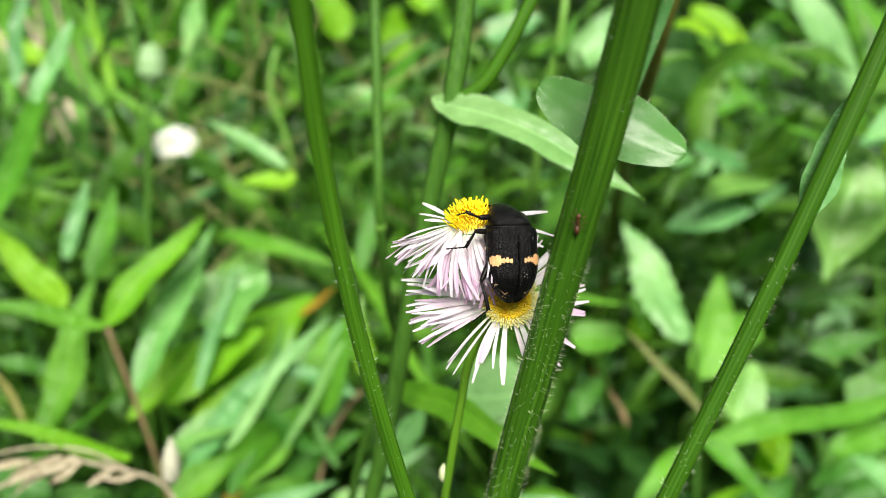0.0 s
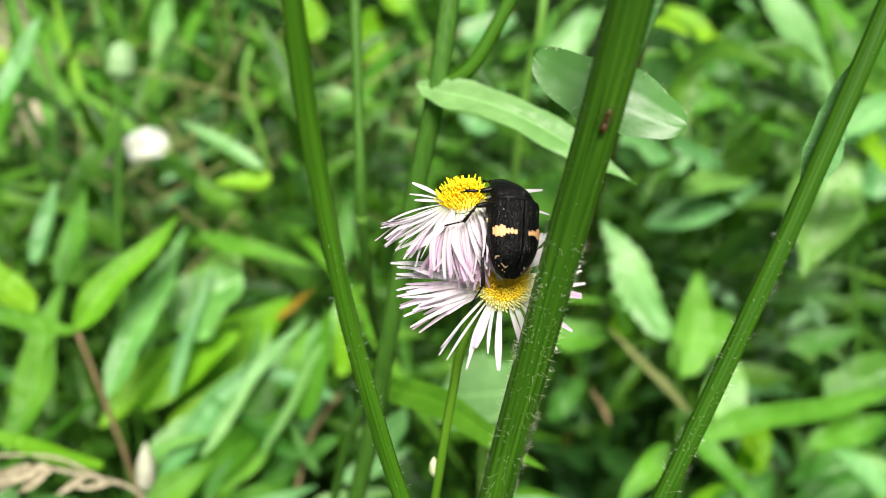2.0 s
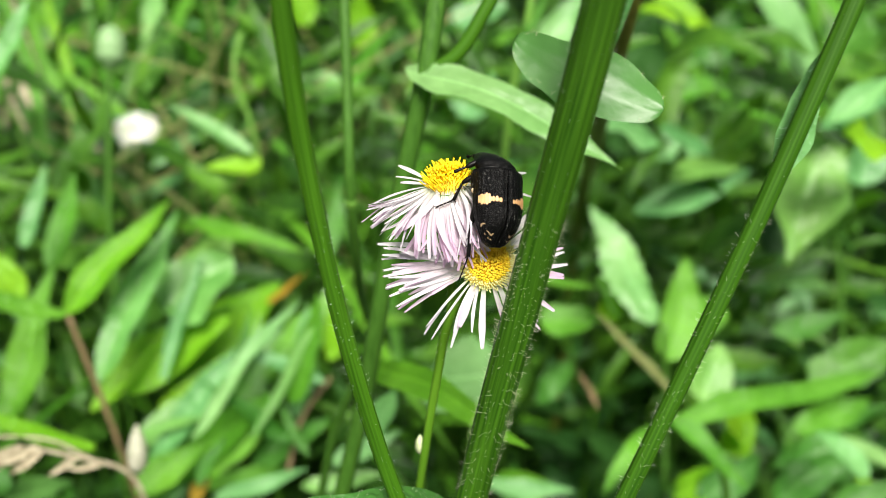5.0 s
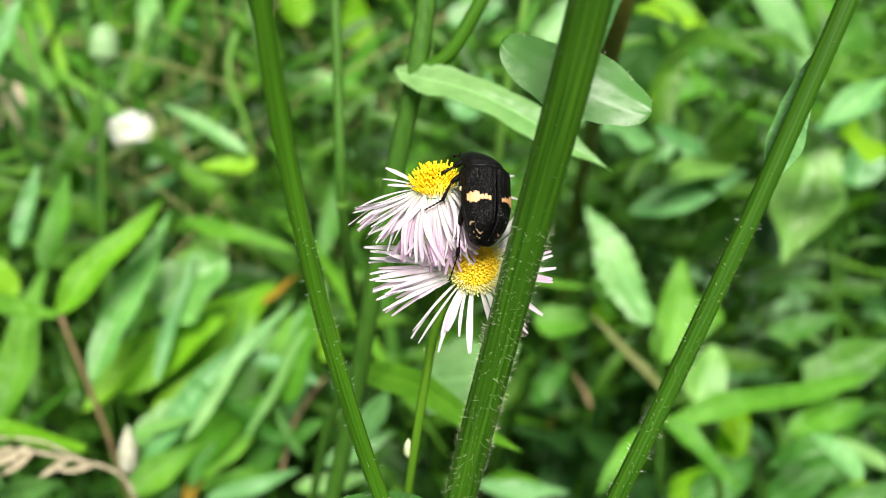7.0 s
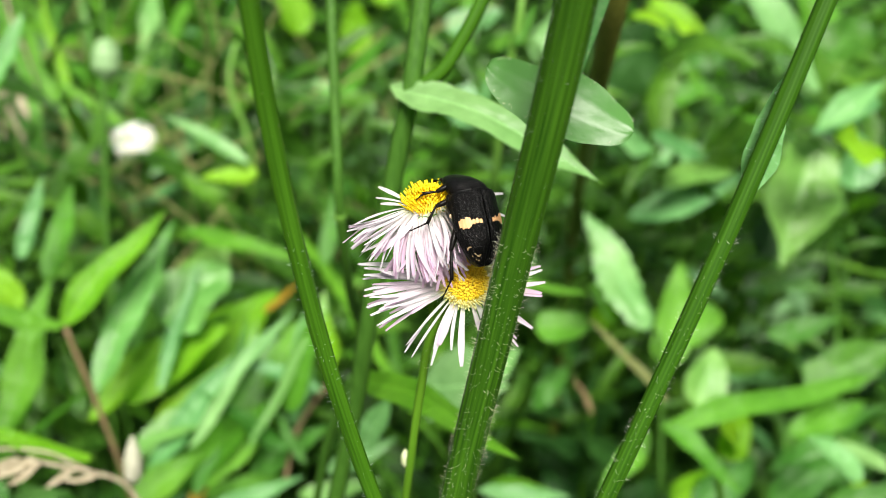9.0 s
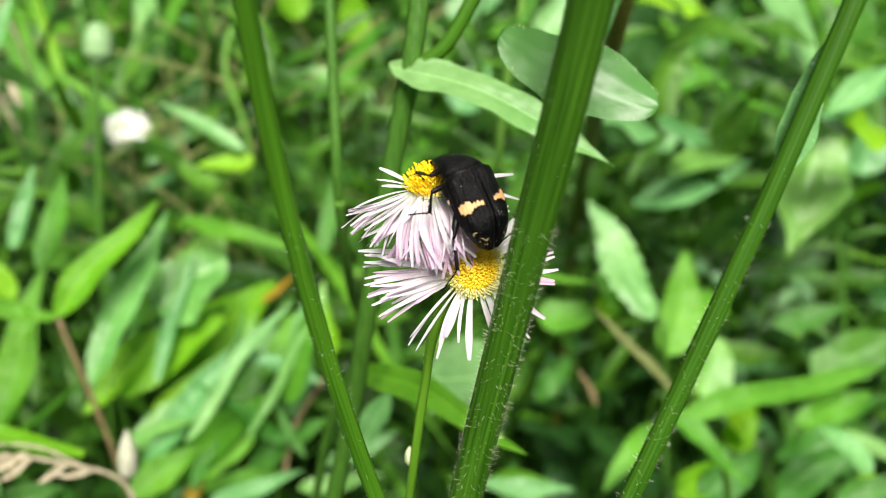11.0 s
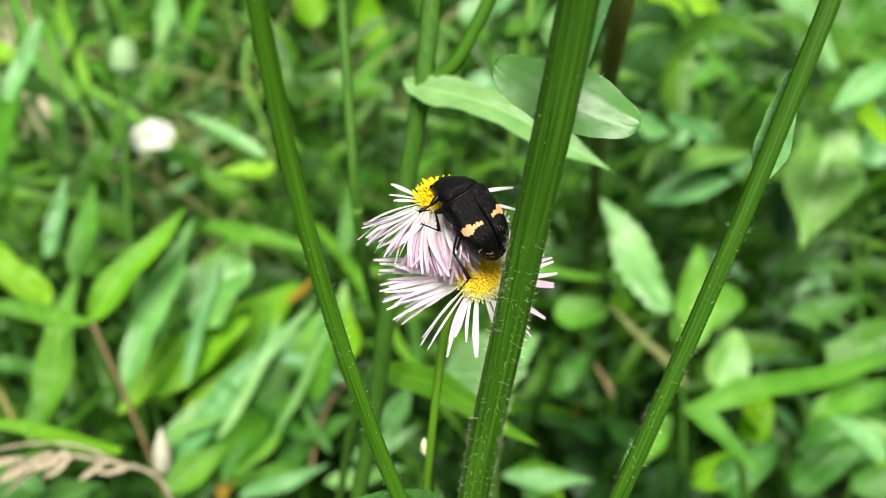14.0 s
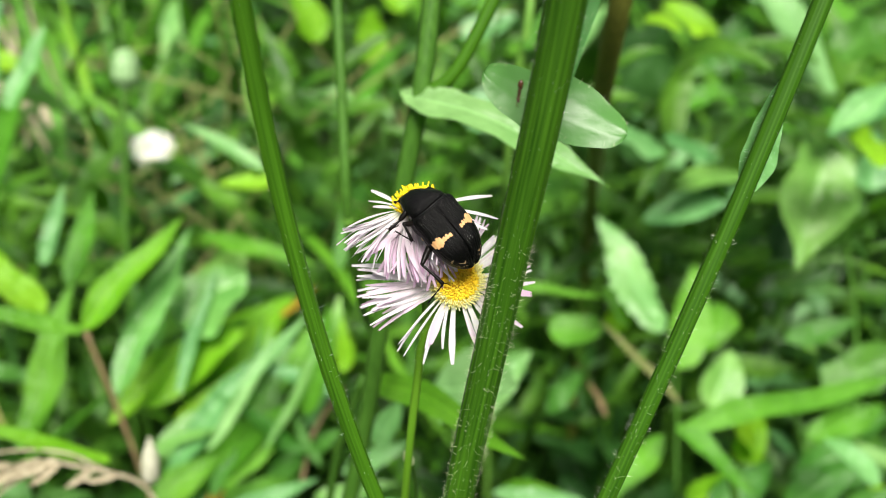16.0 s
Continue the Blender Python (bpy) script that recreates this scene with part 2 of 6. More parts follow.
def petal_material(name, tints):
    """A ray petal, white to pink along its length; tints: the share of pink in the palest and in the pinkest petal."""
    m, nt, b = nodes_of(name)
    tc = nt.nodes.new("ShaderNodeTexCoord")
    sep = nt.nodes.new("ShaderNodeSeparateXYZ")
    nt.links.new(tc.outputs["Object"], sep.inputs["Vector"])
    along = nt.nodes.new("ShaderNodeMath")
    along.operation = "MULTIPLY"
    along.inputs[1].default_value = 130.0
    nt.links.new(sep.outputs["X"], along.inputs[0])
    body = ramp(nt, along.outputs[0], [(0.0, (0.62, 0.70, 0.40)), (0.2, (0.80, 0.80, 0.78)), (0.8, (0.80, 0.77, 0.81))])
    pink = ramp(nt, along.outputs[0], [(0.0, (0.74, 0.72, 0.68)), (0.9, (0.77, 0.53, 0.73))])
    pick = ramp(nt, object_random(nt), [(0.45, (tints[0],) * 3), (0.97, (tints[1],) * 3)])
    col = mixed(nt, pick, body, pink)
    stria = noise_of(nt, 1.0, 2.0, (300, 9000, 9000))
    col = mixed(nt, 0.5, col, ramp(nt, stria, [(0.3, (0.9, 0.88, 0.92)), (0.7, (1.05, 1.05, 1.05))]), "MULTIPLY")
    nt.links.new(col, b.inputs["Base Color"])
    b.inputs["Roughness"].default_value = 0.5
    bump(nt, b, stria, 0.3, 0.0001)
    see_through(nt, b, col, 0.36)
    return m


M_PETAL = petal_material("ray_petal", (0.05, 0.85))
M_PETAL_PINK = petal_material("pink_ray_petal", (0.9, 1.0))

# ---- building helpers ----


def mesh_of(name, verts, faces, material, smooth=True):
    me = bpy.data.meshes.new(name)
    me.from_pydata([tuple(v) for v in verts], [], faces)
    me.materials.append(material)
    if smooth:
        me.polygons.foreach_set("use_smooth", [True] * len(me.polygons))
    me.update()
    return me


def part(name, geo, material, parent, label="", smooth=True, m=None, grid=None):
    me = mesh_of(name, geo[0], geo[1], material, smooth)
    if grid:
        nu, nv = grid
        uv = me.uv_layers.new(name="UVMap")
        for loop in me.loops:
            k = loop.vertex_index
            uv.data[loop.index].uv = (k // (nv + 1) / nu, k % (nv + 1) / nv)
    ob = new(name, me)
    ob.parent = parent
    if m is not None:
        ob.matrix_basis = m
    return tagged(ob, label)


def thing(name, at, label, category, group=""):
    """An empty at the foot of a plant or creature; its parts are built round it."""
    ob = new(name)
    ob.empty_display_size = 0.01
    ob.location = at
    return tagged(ob, label, category, group)


def joined(geos):
    verts, faces = [], []
    for v, f in geos:
        k = len(verts)
        verts += list(v)
        faces += [tuple(i + k for i in q) for q in f]
    return verts, faces


def smooth_line(points, steps=6):
    """A smooth curve through the points, which may lie at uneven distances."""
    pts = [Vector(p) for p in points]
    at = [0.0]
    for a, b in zip(pts, pts[1:]):
        at.append(at[-1] + max((b - a).length, 1e-7))
    n = len(pts)
    slope = []
    for i in range(n):
        if i in (0, n - 1):
            j = 0 if i == 0 else n - 2
            slope.append((pts[j + 1] - pts[j]) / (at[j + 1] - at[j]))
        else:
            u, v = at[i] - at[i - 1], at[i + 1] - at[i]
            slope.append(((pts[i] - pts[i - 1]) / u * v + (pts[i + 1] - pts[i]) / v * u) / (u + v))
    out = []
    for i in range(n - 1):
        h = at[i + 1] - at[i]
        for k in range(steps):
            s = k / steps
            out.append(pts[i] * (1 + 2 * s) * (1 - s) ** 2 + slope[i] * h * s * (1 - s) ** 2 + pts[i + 1] * s * s * (3 - 2 * s) + slope[i + 1] * h * s * s * (s - 1))
    out.append(pts[-1])
    return out


def frames_along(line):
    """At each point of a line: the way ahead and two sides."""
    out = []
    side = Vector((1, 0, 0))
    for i, p in enumerate(line):
        way = (line[min(i + 1, len(line) - 1)] - line[max(i - 1, 0)]).normalized()
        side = (side - way * side.dot(way))
        if side.length < 1e-6:
            side = way.orthogonal()
        side.normalize()
        out.append((p, way, side, way.cross(side)))
    return out


def tube(points, r0, r1, sides=10, steps=6, ridges=0, depth=0.12, radii=None):
    """A tapered, closed tube along a smooth line, with lengthwise ridges if wanted."""
    fr = frames_along(smooth_line(points, steps))
    n = len(fr)
    verts, faces = [], []
    for i, (p, way, a, b) in enumerate(fr):
        t = i / (n - 1)
        r = r0 + (r1 - r0) * t
        if radii:
            q = t * (len(radii) - 1)
            j = min(int(q), len(radii) - 2)
            r = radii[j] + (radii[j + 1] - radii[j]) * (q - j)
        for k in range(sides):
            th = 2 * math.pi * k / sides
            rr = r * (1 + depth * (abs(math.cos(th * ridges / 2)) - 0.6)) if ridges else r
            verts.append(p + (a * math.cos(th) + b * math.sin(th)) * rr)
    for i in range(n - 1):
        for k in range(sides):
            k2 = (k + 1) % sides
            faces.append((i * sides + k, i * sides + k2, (i + 1) * sides + k2, (i + 1) * sides + k))
    faces.append(tuple(range(sides - 1, -1, -1)))
    faces.append(tuple((n - 1) * sides + k for k in range(sides)))
    return verts, faces


def hairs(points, radius, count, length, lo=0.0, hi=1.0, seed=1, thick=0.000011, r1=None):
    """Fine, slightly bent hairs standing off a stem."""
    rng = random.Random(seed)
    fr = frames_along(smooth_line(points, 12))
    verts, faces = [], []
    for _ in range(count):
        t = lo + (hi - lo) * rng.random()
        p, way, a, b = fr[min(int(t * (len(fr) - 1)), len(fr) - 2)]
        p = p.lerp(fr[min(int(t * (len(fr) - 1)) + 1, len(fr) - 1)][0], rng.random())
        th = rng.uniform(0, 2 * math.pi)
        out = a * math.cos(th) + b * math.sin(th)
        tang = way.cross(out)
        r = radius if r1 is None else radius + (r1 - radius) * t
        ln = length * rng.uniform(0.4, 1.25)
        lift, drift = rng.uniform(-0.3, 1.5), rng.uniform(-0.5, 0.5)
        q0 = p + out * r * 0.95
        q1 = q0 + (out + way * lift * 0.5 + tang * drift * 0.4).normalized() * ln * 0.55
        q2 = q1 + (out + way * lift * 1.5 + tang * drift * 1.3).normalized() * ln * 0.5
        k = len(verts)
        for q, w in ((q0, thick), (q1, thick * 0.75)):
            for s in range(3):
                an = 2 * math.pi * s / 3
                verts.append(q + (way * math.cos(an) + tang * math.sin(an)) * w)
        verts.append(q2)
        for s in range(3):
            s2 = (s + 1) % 3
            faces.append((k + s, k + s2, k + 3 + s2, k + 3 + s))
            faces.append((k + 3 + s, k + 3 + s2, k + 6))
    return verts, faces


def width_at(shape, s):
    if shape == "blade":
        return min(1.0, 0.45 + 2.2 * s) * (1 - s ** 3.0) ** 0.9
    if shape == "lance":
        return (math.sin(math.pi * min(1, s ** 0.75)) ** 0.85) * (1 - 0.25 * s) * 1.08 if s < 1 else 0
    if shape == "ovate":
        return (math.sin(math.pi * s ** 0.62) ** 0.7) if 0 < s < 1 else 0
    if shape == "round":
        return (max(0, 1 - (2 * s - 1) ** 2)) ** 0.46
    return 1.0


def leaf_geo(base, tip, width, shape="lance", up=(0, -0.55, 0.83), bow=0.0, fold=0.25, wave=0.0, teeth=0, sway=0.0, seed=0, nu=18, nv=6, roll=0.0, calm=1.0):
    """A leaf blade with a raised midrib, from its base to its tip. bow arches it, sway bends it sideways, fold closes its halves."""
    base, tip = Vector(base), Vector(tip)
    way = tip - base
    ln = way.length
    axis = way.normalized()
    side = axis.cross(Vector(up))
    if side.length < 1e-4:
        side = axis.orthogonal()
    side.normalize()
    side = Matrix.Rotation(radians(roll), 3, axis) @ side
    nrm = side.cross(axis).normalized()
    rng = random.Random(seed + 17 + int(abs(base.x * 7 + base.y * 11 + tip.z * 13) * 1e5))
    ph, ph2, ph3 = (rng.uniform(0, 6.3) for _ in range(3))
    twist, kink = rng.uniform(-0.55, 0.55) * calm, rng.uniform(-0.03, 0.03) * calm
    uneven, skew = rng.uniform(0.02, 0.10), rng.uniform(-0.13, 0.13)
    verts, faces = [], []
    for i in range(nu + 1):
        s = i / nu
        if shape == "round":
            s = 0.5 - 0.5 * math.cos(math.pi * s)
        arch = 4 * s * (1 - s)
        mid = base + way * s + nrm * (bow + 0.02 * math.sin(s * 7 + ph2)) * ln * arch + side * (sway + kink + 0.018 * math.sin(s * 6 + ph3)) * ln * arch
        w = max(width_at(shape, s), 0.015) * width / 2 * (1 + uneven * math.sin(s * 11 + ph2) + 0.5 * uneven * math.sin(s * 23 + ph))
        turn = twist * (s - 0.45)
        across, over = side * math.cos(turn) + nrm * math.sin(turn), nrm * math.cos(turn) - side * math.sin(turn)
        if teeth:
            w *= 1 + 0.16 * (abs((s * teeth) % 1 - 0.5) * 2 - 0.5)
        for j in range(nv + 1):
            v = 2 * j / nv - 1
            lift = fold * abs(v) ** 1.3 * w + (wave + 0.035) * width * math.sin(s * 9 + ph + v * 1.5) * abs(v)
            if abs(v) < 0.01:
                lift -= 0.035 * width
            verts.append(mid + across * (v * w * (1 + skew * (1 if v > 0 else -1))) + over * lift)
    for i in range(nu):
        for j in range(nv):
            k = i * (nv + 1) + j
            faces.append((k, k + nv + 1, k + nv + 2, k + 1))
    return verts, faces


def shifted(geo, by):
    by = Vector(by)
    return [Vector(v) - by for v in geo[0]], geo[1]


def blade(plant, base, tip, width, material=None, name="leaf", label="", **kw):
    return part(name, shifted(leaf_geo(base, tip, width, **kw), plant.location), material or M_LEAF, plant, label, grid=(kw.get("nu", 18), kw.get("nv", 6)))


def stalk(plant, points, r0, r1, material=None, name="stem", label="", **kw):
    at = plant.location
    geo = tube([Vector(p) - at for p in points], r0, r1, **kw)
    ob = part(name, geo, material or M_STEM_MID, plant, label)
    sides = kw["sides"] if "sides" in kw else 10
    rings = len(geo[0]) // sides
    run, last, flat = 0.0, None, []
    for i in range(rings):
        mid = sum(geo[0][i * sides:(i + 1) * sides], Vector()) / sides
        run += (mid - last).length if last is not None else 0.0
        last = mid
        for k in range(sides):
            th = 2 * math.pi * k / sides
            flat += [r0 * math.cos(th), r0 * math.sin(th), run]
    ob.data.attributes.new("along", "FLOAT_VECTOR", "POINT").data.foreach_set("vector", flat)
    return ob


def fuzz(plant, points, radius, count, length, **kw):
    at = plant.location
    ob = part("hair", hairs([Vector(p) - at for p in points], radius, count, length, **kw), M_HAIR, plant, "fine white hairs")
    return tagged(ob, kind="stuff")


# ---- ground ----


def build_ground():
    n, verts, faces = 60, [], []
    for i in range(n + 1):
        for j in range(n + 1):
            x, y = (2 * i / n - 1), (2 * j / n - 1)
            x, y = 60 * x * abs(x) ** 2, 60 * y * abs(y) ** 2
            near = max(0.0, 1 - math.hypot(x, y) / 30)
            z = 0.03 * noise.noise(Vector((x * 1.5, y * 1.5, 0.3))) * near - 0.03
            verts.append((x, y, z))
    for i in range(n):
        for j in range(n):
            k = i * (n + 1) + j
            faces.append((k, k + n + 1, k + n + 2, k + 1))
    ob = new("ground", mesh_of("ground", verts, faces, M_EARTH))
    tagged(ob, "dark bare earth under the weeds", "ground", kind="structure")


build_ground()

# ---- the three tall hairy stems in front ----
STEM_L = [(0.0434, 0.0573, 0.0000), (0.0326, 0.0593, 0.1955), (0.0214, 0.0615, 0.3055), (0.0118, 0.0633, 0.3655), (0.0054, 0.0645, 0.3955), (0.0002, 0.0655, 0.4155), (-0.0049, 0.0665, 0.4342), (-0.0082, 0.0668, 0.4505), (-0.0102, 0.0667, 0.4645), (-0.0113, 0.0662, 0.4766), (-0.0117, 0.0653, 0.4870), (-0.0119, 0.0641, 0.4958), (-0.0132, 0.0561, 0.5552)]
STEM_S = [(-0.0211, 0.0578, 0.0000), (-0.0148, 0.0601, 0.1935), (-0.0081, 0.0625, 0.3035), (-0.0024, 0.0646, 0.3635), (0.0014, 0.0659, 0.3935), (0.0044, 0.0670, 0.4135), (0.0075, 0.0681, 0.4326), (0.0104, 0.0687, 0.4491), (0.0128, 0.0687, 0.4635), (0.0148, 0.0682, 0.4759), (0.0162, 0.0674, 0.4865), (0.0171, 0.0663, 0.4956), (0.0229, 0.0591, 0.5549)]
STEM_R = [(-0.0527, 0.0030, 0.0000), (-0.0342, 0.0170, 0.2062), (-0.0156, 0.0309, 0.3162), (0.0003, 0.0429, 0.3762), (0.0109, 0.0509, 0.4062), (0.0194, 0.0572, 0.4262), (0.0252, 0.0616, 0.4390), (0.0306, 0.0658, 0.4512), (0.0356, 0.0697, 0.4629), (0.0401, 0.0734, 0.4741), (0.0442, 0.0769, 0.4846), (0.0479, 0.0801, 0.4947), (0.0679, 0.0974, 0.5486)]


def tall_stem(line, r0, r1, label, hair_count, seed, skin, depth=0.045):
    plant = thing("fleabane_plant", line[0], label, "plant stem", "tall hairy stems")
    stalk(plant, line, r0, r1, skin, sides=64, steps=10, ridges=13, depth=depth)
    fuzz(plant, line, r0, hair_count, 0.00042 + 0.22 * r0, lo=0.38, hi=0.66, seed=seed, r1=r1, thick=0.000013)
    fuzz(plant, line, r0, hair_count // 3, 0.00034 + 0.18 * r0, lo=0.66, hi=0.96, seed=seed + 20, r1=r1, thick=0.0000055)
    return plant


stem_left = tall_stem(STEM_L, 0.00098, 0.00090, "slender ridged green stem with fine hairs", 230, 3, M_STEM)
stem_main = tall_stem(STEM_S, 0.00198, 0.00188, "thick ridged green stem with white hairs", 1500, 4, M_STEM_DARK)
stem_right = tall_stem(STEM_R, 0.00100, 0.00098, "leaning ridged green stem with fine hairs", 420, 5, M_STEM_LEAN, 0.035)


def stem_place(line, z, turn, radius):
    """A place on the skin of an upright stem at a height, turned about it from the side that faces the viewer, with the way up the stem and the way out."""
    pts = smooth_line(line, 12)
    k = next(i for i in range(len(pts) - 1) if pts[i + 1].z >= z)
    a, b = pts[k], pts[k + 1]
    way = (b - a).normalized()
    side = way.cross(Vector((0, 1, 0))).normalized()
    front = side.cross(way).normalized()
    front = front if front.y < 0 else -front
    side = side if side.x > 0 else -side
    out = front * math.cos(radians(turn)) + side * math.sin(radians(turn))
    return a.lerp(b, (z - a.z) / (b.z - a.z)) + out * radius, way, out


# leaves on these stems
oval = leaf_geo((0.0098, 0.0787, 0.4776), (0.0249, 0.0744, 0.4716), 0.0077, shape="round", up=(0.1, -0.75, 0.6), fold=-0.20, bow=-0.05, calm=0.1, nu=26, nv=10)
part("leaf", shifted(oval, stem_main.location), M_SHEEN, stem_main, "broad pale green leaf behind the stem", grid=(26, 10))
hairy = leaf_geo((0.0055, 0.0672, 0.4209), (-0.0245, 0.0581, 0.4246), 0.0116, shape="ovate", up=(0.12, -0.25, 0.95), fold=-0.30, bow=0.13, nu=30, nv=12)
part("leaf", shifted(hairy, stem_left.location), M_HAIRY, stem_left, "dark green hairy leaf clasping the stem", grid=(30, 12))


def leaf_fuzz(plant, geo, count, length, seed):
    """Short white hairs standing on a leaf."""
    rng = random.Random(seed)
    verts, faces = [], []
    for _ in range(count):
        f = geo[1][rng.randrange(len(geo[1]))]
        a, b, c, d = (geo[0][i] for i in f)
        p = a.lerp(b, rng.random()).lerp(d.lerp(c, rng.random()), rng.random()) - plant.location
        n = (b - a).cross(d - a).normalized()
        n = n if n.z > 0 else -n
        way = (n + Vector((rng.uniform(-0.6, 0.6), rng.uniform(-0.6, 0.6), 0.2))).normalized()
        ln, s = length * rng.uniform(0.5, 1.2), way.orthogonal().normalized() * 0.000014
        q = way.cross(s)
        k = len(verts)
        verts += [p + s, p - s * 0.5 + q, p - s * 0.5 - q, p + way * ln]
        faces += [(k, k + 1, k + 3), (k + 1, k + 2, k + 3), (k + 2, k, k + 3)]
    tagged(part("hair", (verts, faces), M_HAIR, plant, "fine white hairs"), kind="stuff")


leaf_fuzz(stem_left, hairy, 300, 0.0006, 6)
leaf_fuzz(stem_main, (oval[0], [f for k, f in enumerate(oval[1]) if k % 10 in (0, 9) and 20 < k < 240]), 90, 0.0005, 36)
sheath = leaf_geo((0.0157, 0.0694, 0.4745), (0.0226, 0.0705, 0.5060), 0.0026, shape="lance", up=(0.15, -0.9, 0.3), fold=0.2, calm=0.2)
part("leaf", shifted(sheath, stem_main.location), M_SHEEN, stem_main, "narrow pale leaf rising beside the stem", grid=(18, 6))
leaf_fuzz(stem_main, sheath, 260, 0.0007, 26)
young = leaf_geo((0.0381, 0.0732, 0.4648), (0.0431, 0.0785, 0.4775), 0.0036, shape="ovate", up=(0.0, -0.75, 0.66), fold=0.35, calm=0.2)
part("leaf", shifted(young, stem_right.location), M_CLASP, stem_right, "pale hairy young leaf against the stem", grid=(18, 6))
leaf_fuzz(stem_right, young, 160, 0.0009, 16)

# ---- the two flower heads and their stalks ----


def petal_geo(length, width, droop, notch, seed, sweep=0.0):
    rng = random.Random(seed)
    nu, nv = 9, 4
    twist = rng.uniform(-0.7, 0.7)
    verts, faces = [], []
    for i in range(nu + 1):
        s = i / nu
        w = width * (0.45 + 0.75 * s ** 0.7) * (1 - 0.6 * max(0, s - 0.7) / 0.3) / 2
        z = -droop * length * s * s
        x = length * s * (1 - 0.12 * abs(droop) * s)
        for j in range(nv + 1):
            v = 2 * j / nv - 1
            dx = notch * length * (0.5 - abs(abs(v) - 0.5)) if i == nu else 0
            verts.append(Vector((x + dx, v * w + sweep * length * s * s, z + 0.35 * w * abs(v) ** 1.5 + twist * v * w * s)))
    for i in range(nu):
        for j in range(nv):
            k = i * (nv + 1) + j
            faces.append((k, k + nv + 1, k + nv + 2, k + 1))
    return verts, faces


PETALS, WHITE_PETALS, PINK_PETALS = [], [], []
for k, (ln, wd, dr, sw) in enumerate(((7.4, 0.35, 0.05, 0.04), (7.8, 0.38, 0.14, 0.10), (7.0, 0.37, -0.06, -0.10), (7.6, 0.32, 0.24, 0.06), (6.2, 0.54, 0.1, -0.05), (7.2, 0.68, 0.12, 0.06),
                                      (7.5, 0.34, 0.20, 0.26), (7.3, 0.31, 0.05, -0.28), (7.7, 0.37, 0.34, -0.16), (6.8, 0.33, -0.12, 0.20))):
    v, f = petal_geo(ln / 1000, wd / 1000, dr, 0.05, k, sw)
    PETALS.append(mesh_of("petal", v, f, M_PETAL))
    if k in (1, 5, 8):
        PINK_PETALS.append(mesh_of("petal", v, f, M_PETAL_PINK))
    if k < 3:
        WHITE_PETALS.append(mesh_of("petal", v, f, M_WHITE))

PETALS += [PINK_PETALS[1], PINK_PETALS[0], PINK_PETALS[2]]


def floret_head(radius, height, count, seed, tall=1.0):
    """The dome of tube florets, set in a spiral; the outermost stay pale."""
    rng = random.Random(seed)
    inner, outer, dome = [], [], []
    for k in range(count):
        q = math.sqrt((k + 0.5) / count)
        th = k * 2.39996
        r = q * radius
        z = height * (1 - q * q)
        c = Vector((r * math.cos(th), r * math.sin(th), z))
        out = Vector((math.cos(th) * q * 0.8, math.sin(th) * q * 0.8, 1.0)).normalized()
        out = (out + Vector((rng.uniform(-1, 1), rng.uniform(-1, 1), 0)) * 0.18).normalized()
        ln = rng.uniform(0.00035, 0.0007) * tall * (1.6 if q > 0.74 else 1.0)
        w = 0.000115 if q < 0.74 else 0.00007
        a = out.orthogonal().normalized()
        b = out.cross(a)
        ring = []
        for h, ww in ((-0.0003, 0.8), (ln * 0.7, 1.0), (ln, 1.25)):
            for s in range(5):
                an = 2 * math.pi * s / 5
                ring.append(c + out * h + (a * math.cos(an) + b * math.sin(an)) * w * ww)
        ring.append(c + out * (ln * 0.92))
        fs = []
        for lv in range(2):
            for s in range(5):
                s2 = (s + 1) % 5
                fs.append((lv * 5 + s, lv * 5 + s2, lv * 5 + 5 + s2, lv * 5 + 5 + s))
        for s in range(5):
            fs.append((10 + s, 10 + (s + 1) % 5, 15))
        (outer if q > 0.74 else inner).append((ring, fs))
    nr, ns = 8, 24
    verts = [Vector((0, 0, height))]
    for i in range(1, nr + 1):
        q = i / nr
        for s in range(ns):
            an = 2 * math.pi * s / ns
            verts.append(Vector((q * radius * math.cos(an), q * radius * math.sin(an), height * (1 - q * q) - 0.0001)))
    faces = [(0, 1 + s, 1 + (s + 1) % ns) for s in range(ns)]
    for i in range(nr - 1):
        for s in range(ns):
            s2 = (s + 1) % ns
            faces.append((1 + i * ns + s, 1 + (i + 1) * ns + s, 1 + (i + 1) * ns + s2, 1 + i * ns + s2))
    return joined(inner), joined(outer), (verts, faces)


def cup_geo(radius, depth):
    """The green cup of bracts below the florets."""
    ns, verts, faces = 28, [], []
    prof = ((1.04, 0.0), (1.0, -0.35), (0.72, -0.75), (0.3, -1.0))
    for r, z in prof:
        for s in range(ns):
            an = 2 * math.pi * s / ns
            rr = radius * r * (1 + 0.05 * (s % 2))
            verts.append(Vector((rr * math.cos(an), rr * math.sin(an), z * depth)))
    for i in range(len(prof) - 1):
        for s in range(ns):
            s2 = (s + 1) % ns
            faces.append((i * ns + s, i * ns + s2, (i + 1) * ns + s2, (i + 1) * ns + s))
    faces.append(tuple((len(prof) - 1) * ns + s for s in range(ns)))
    return verts, faces


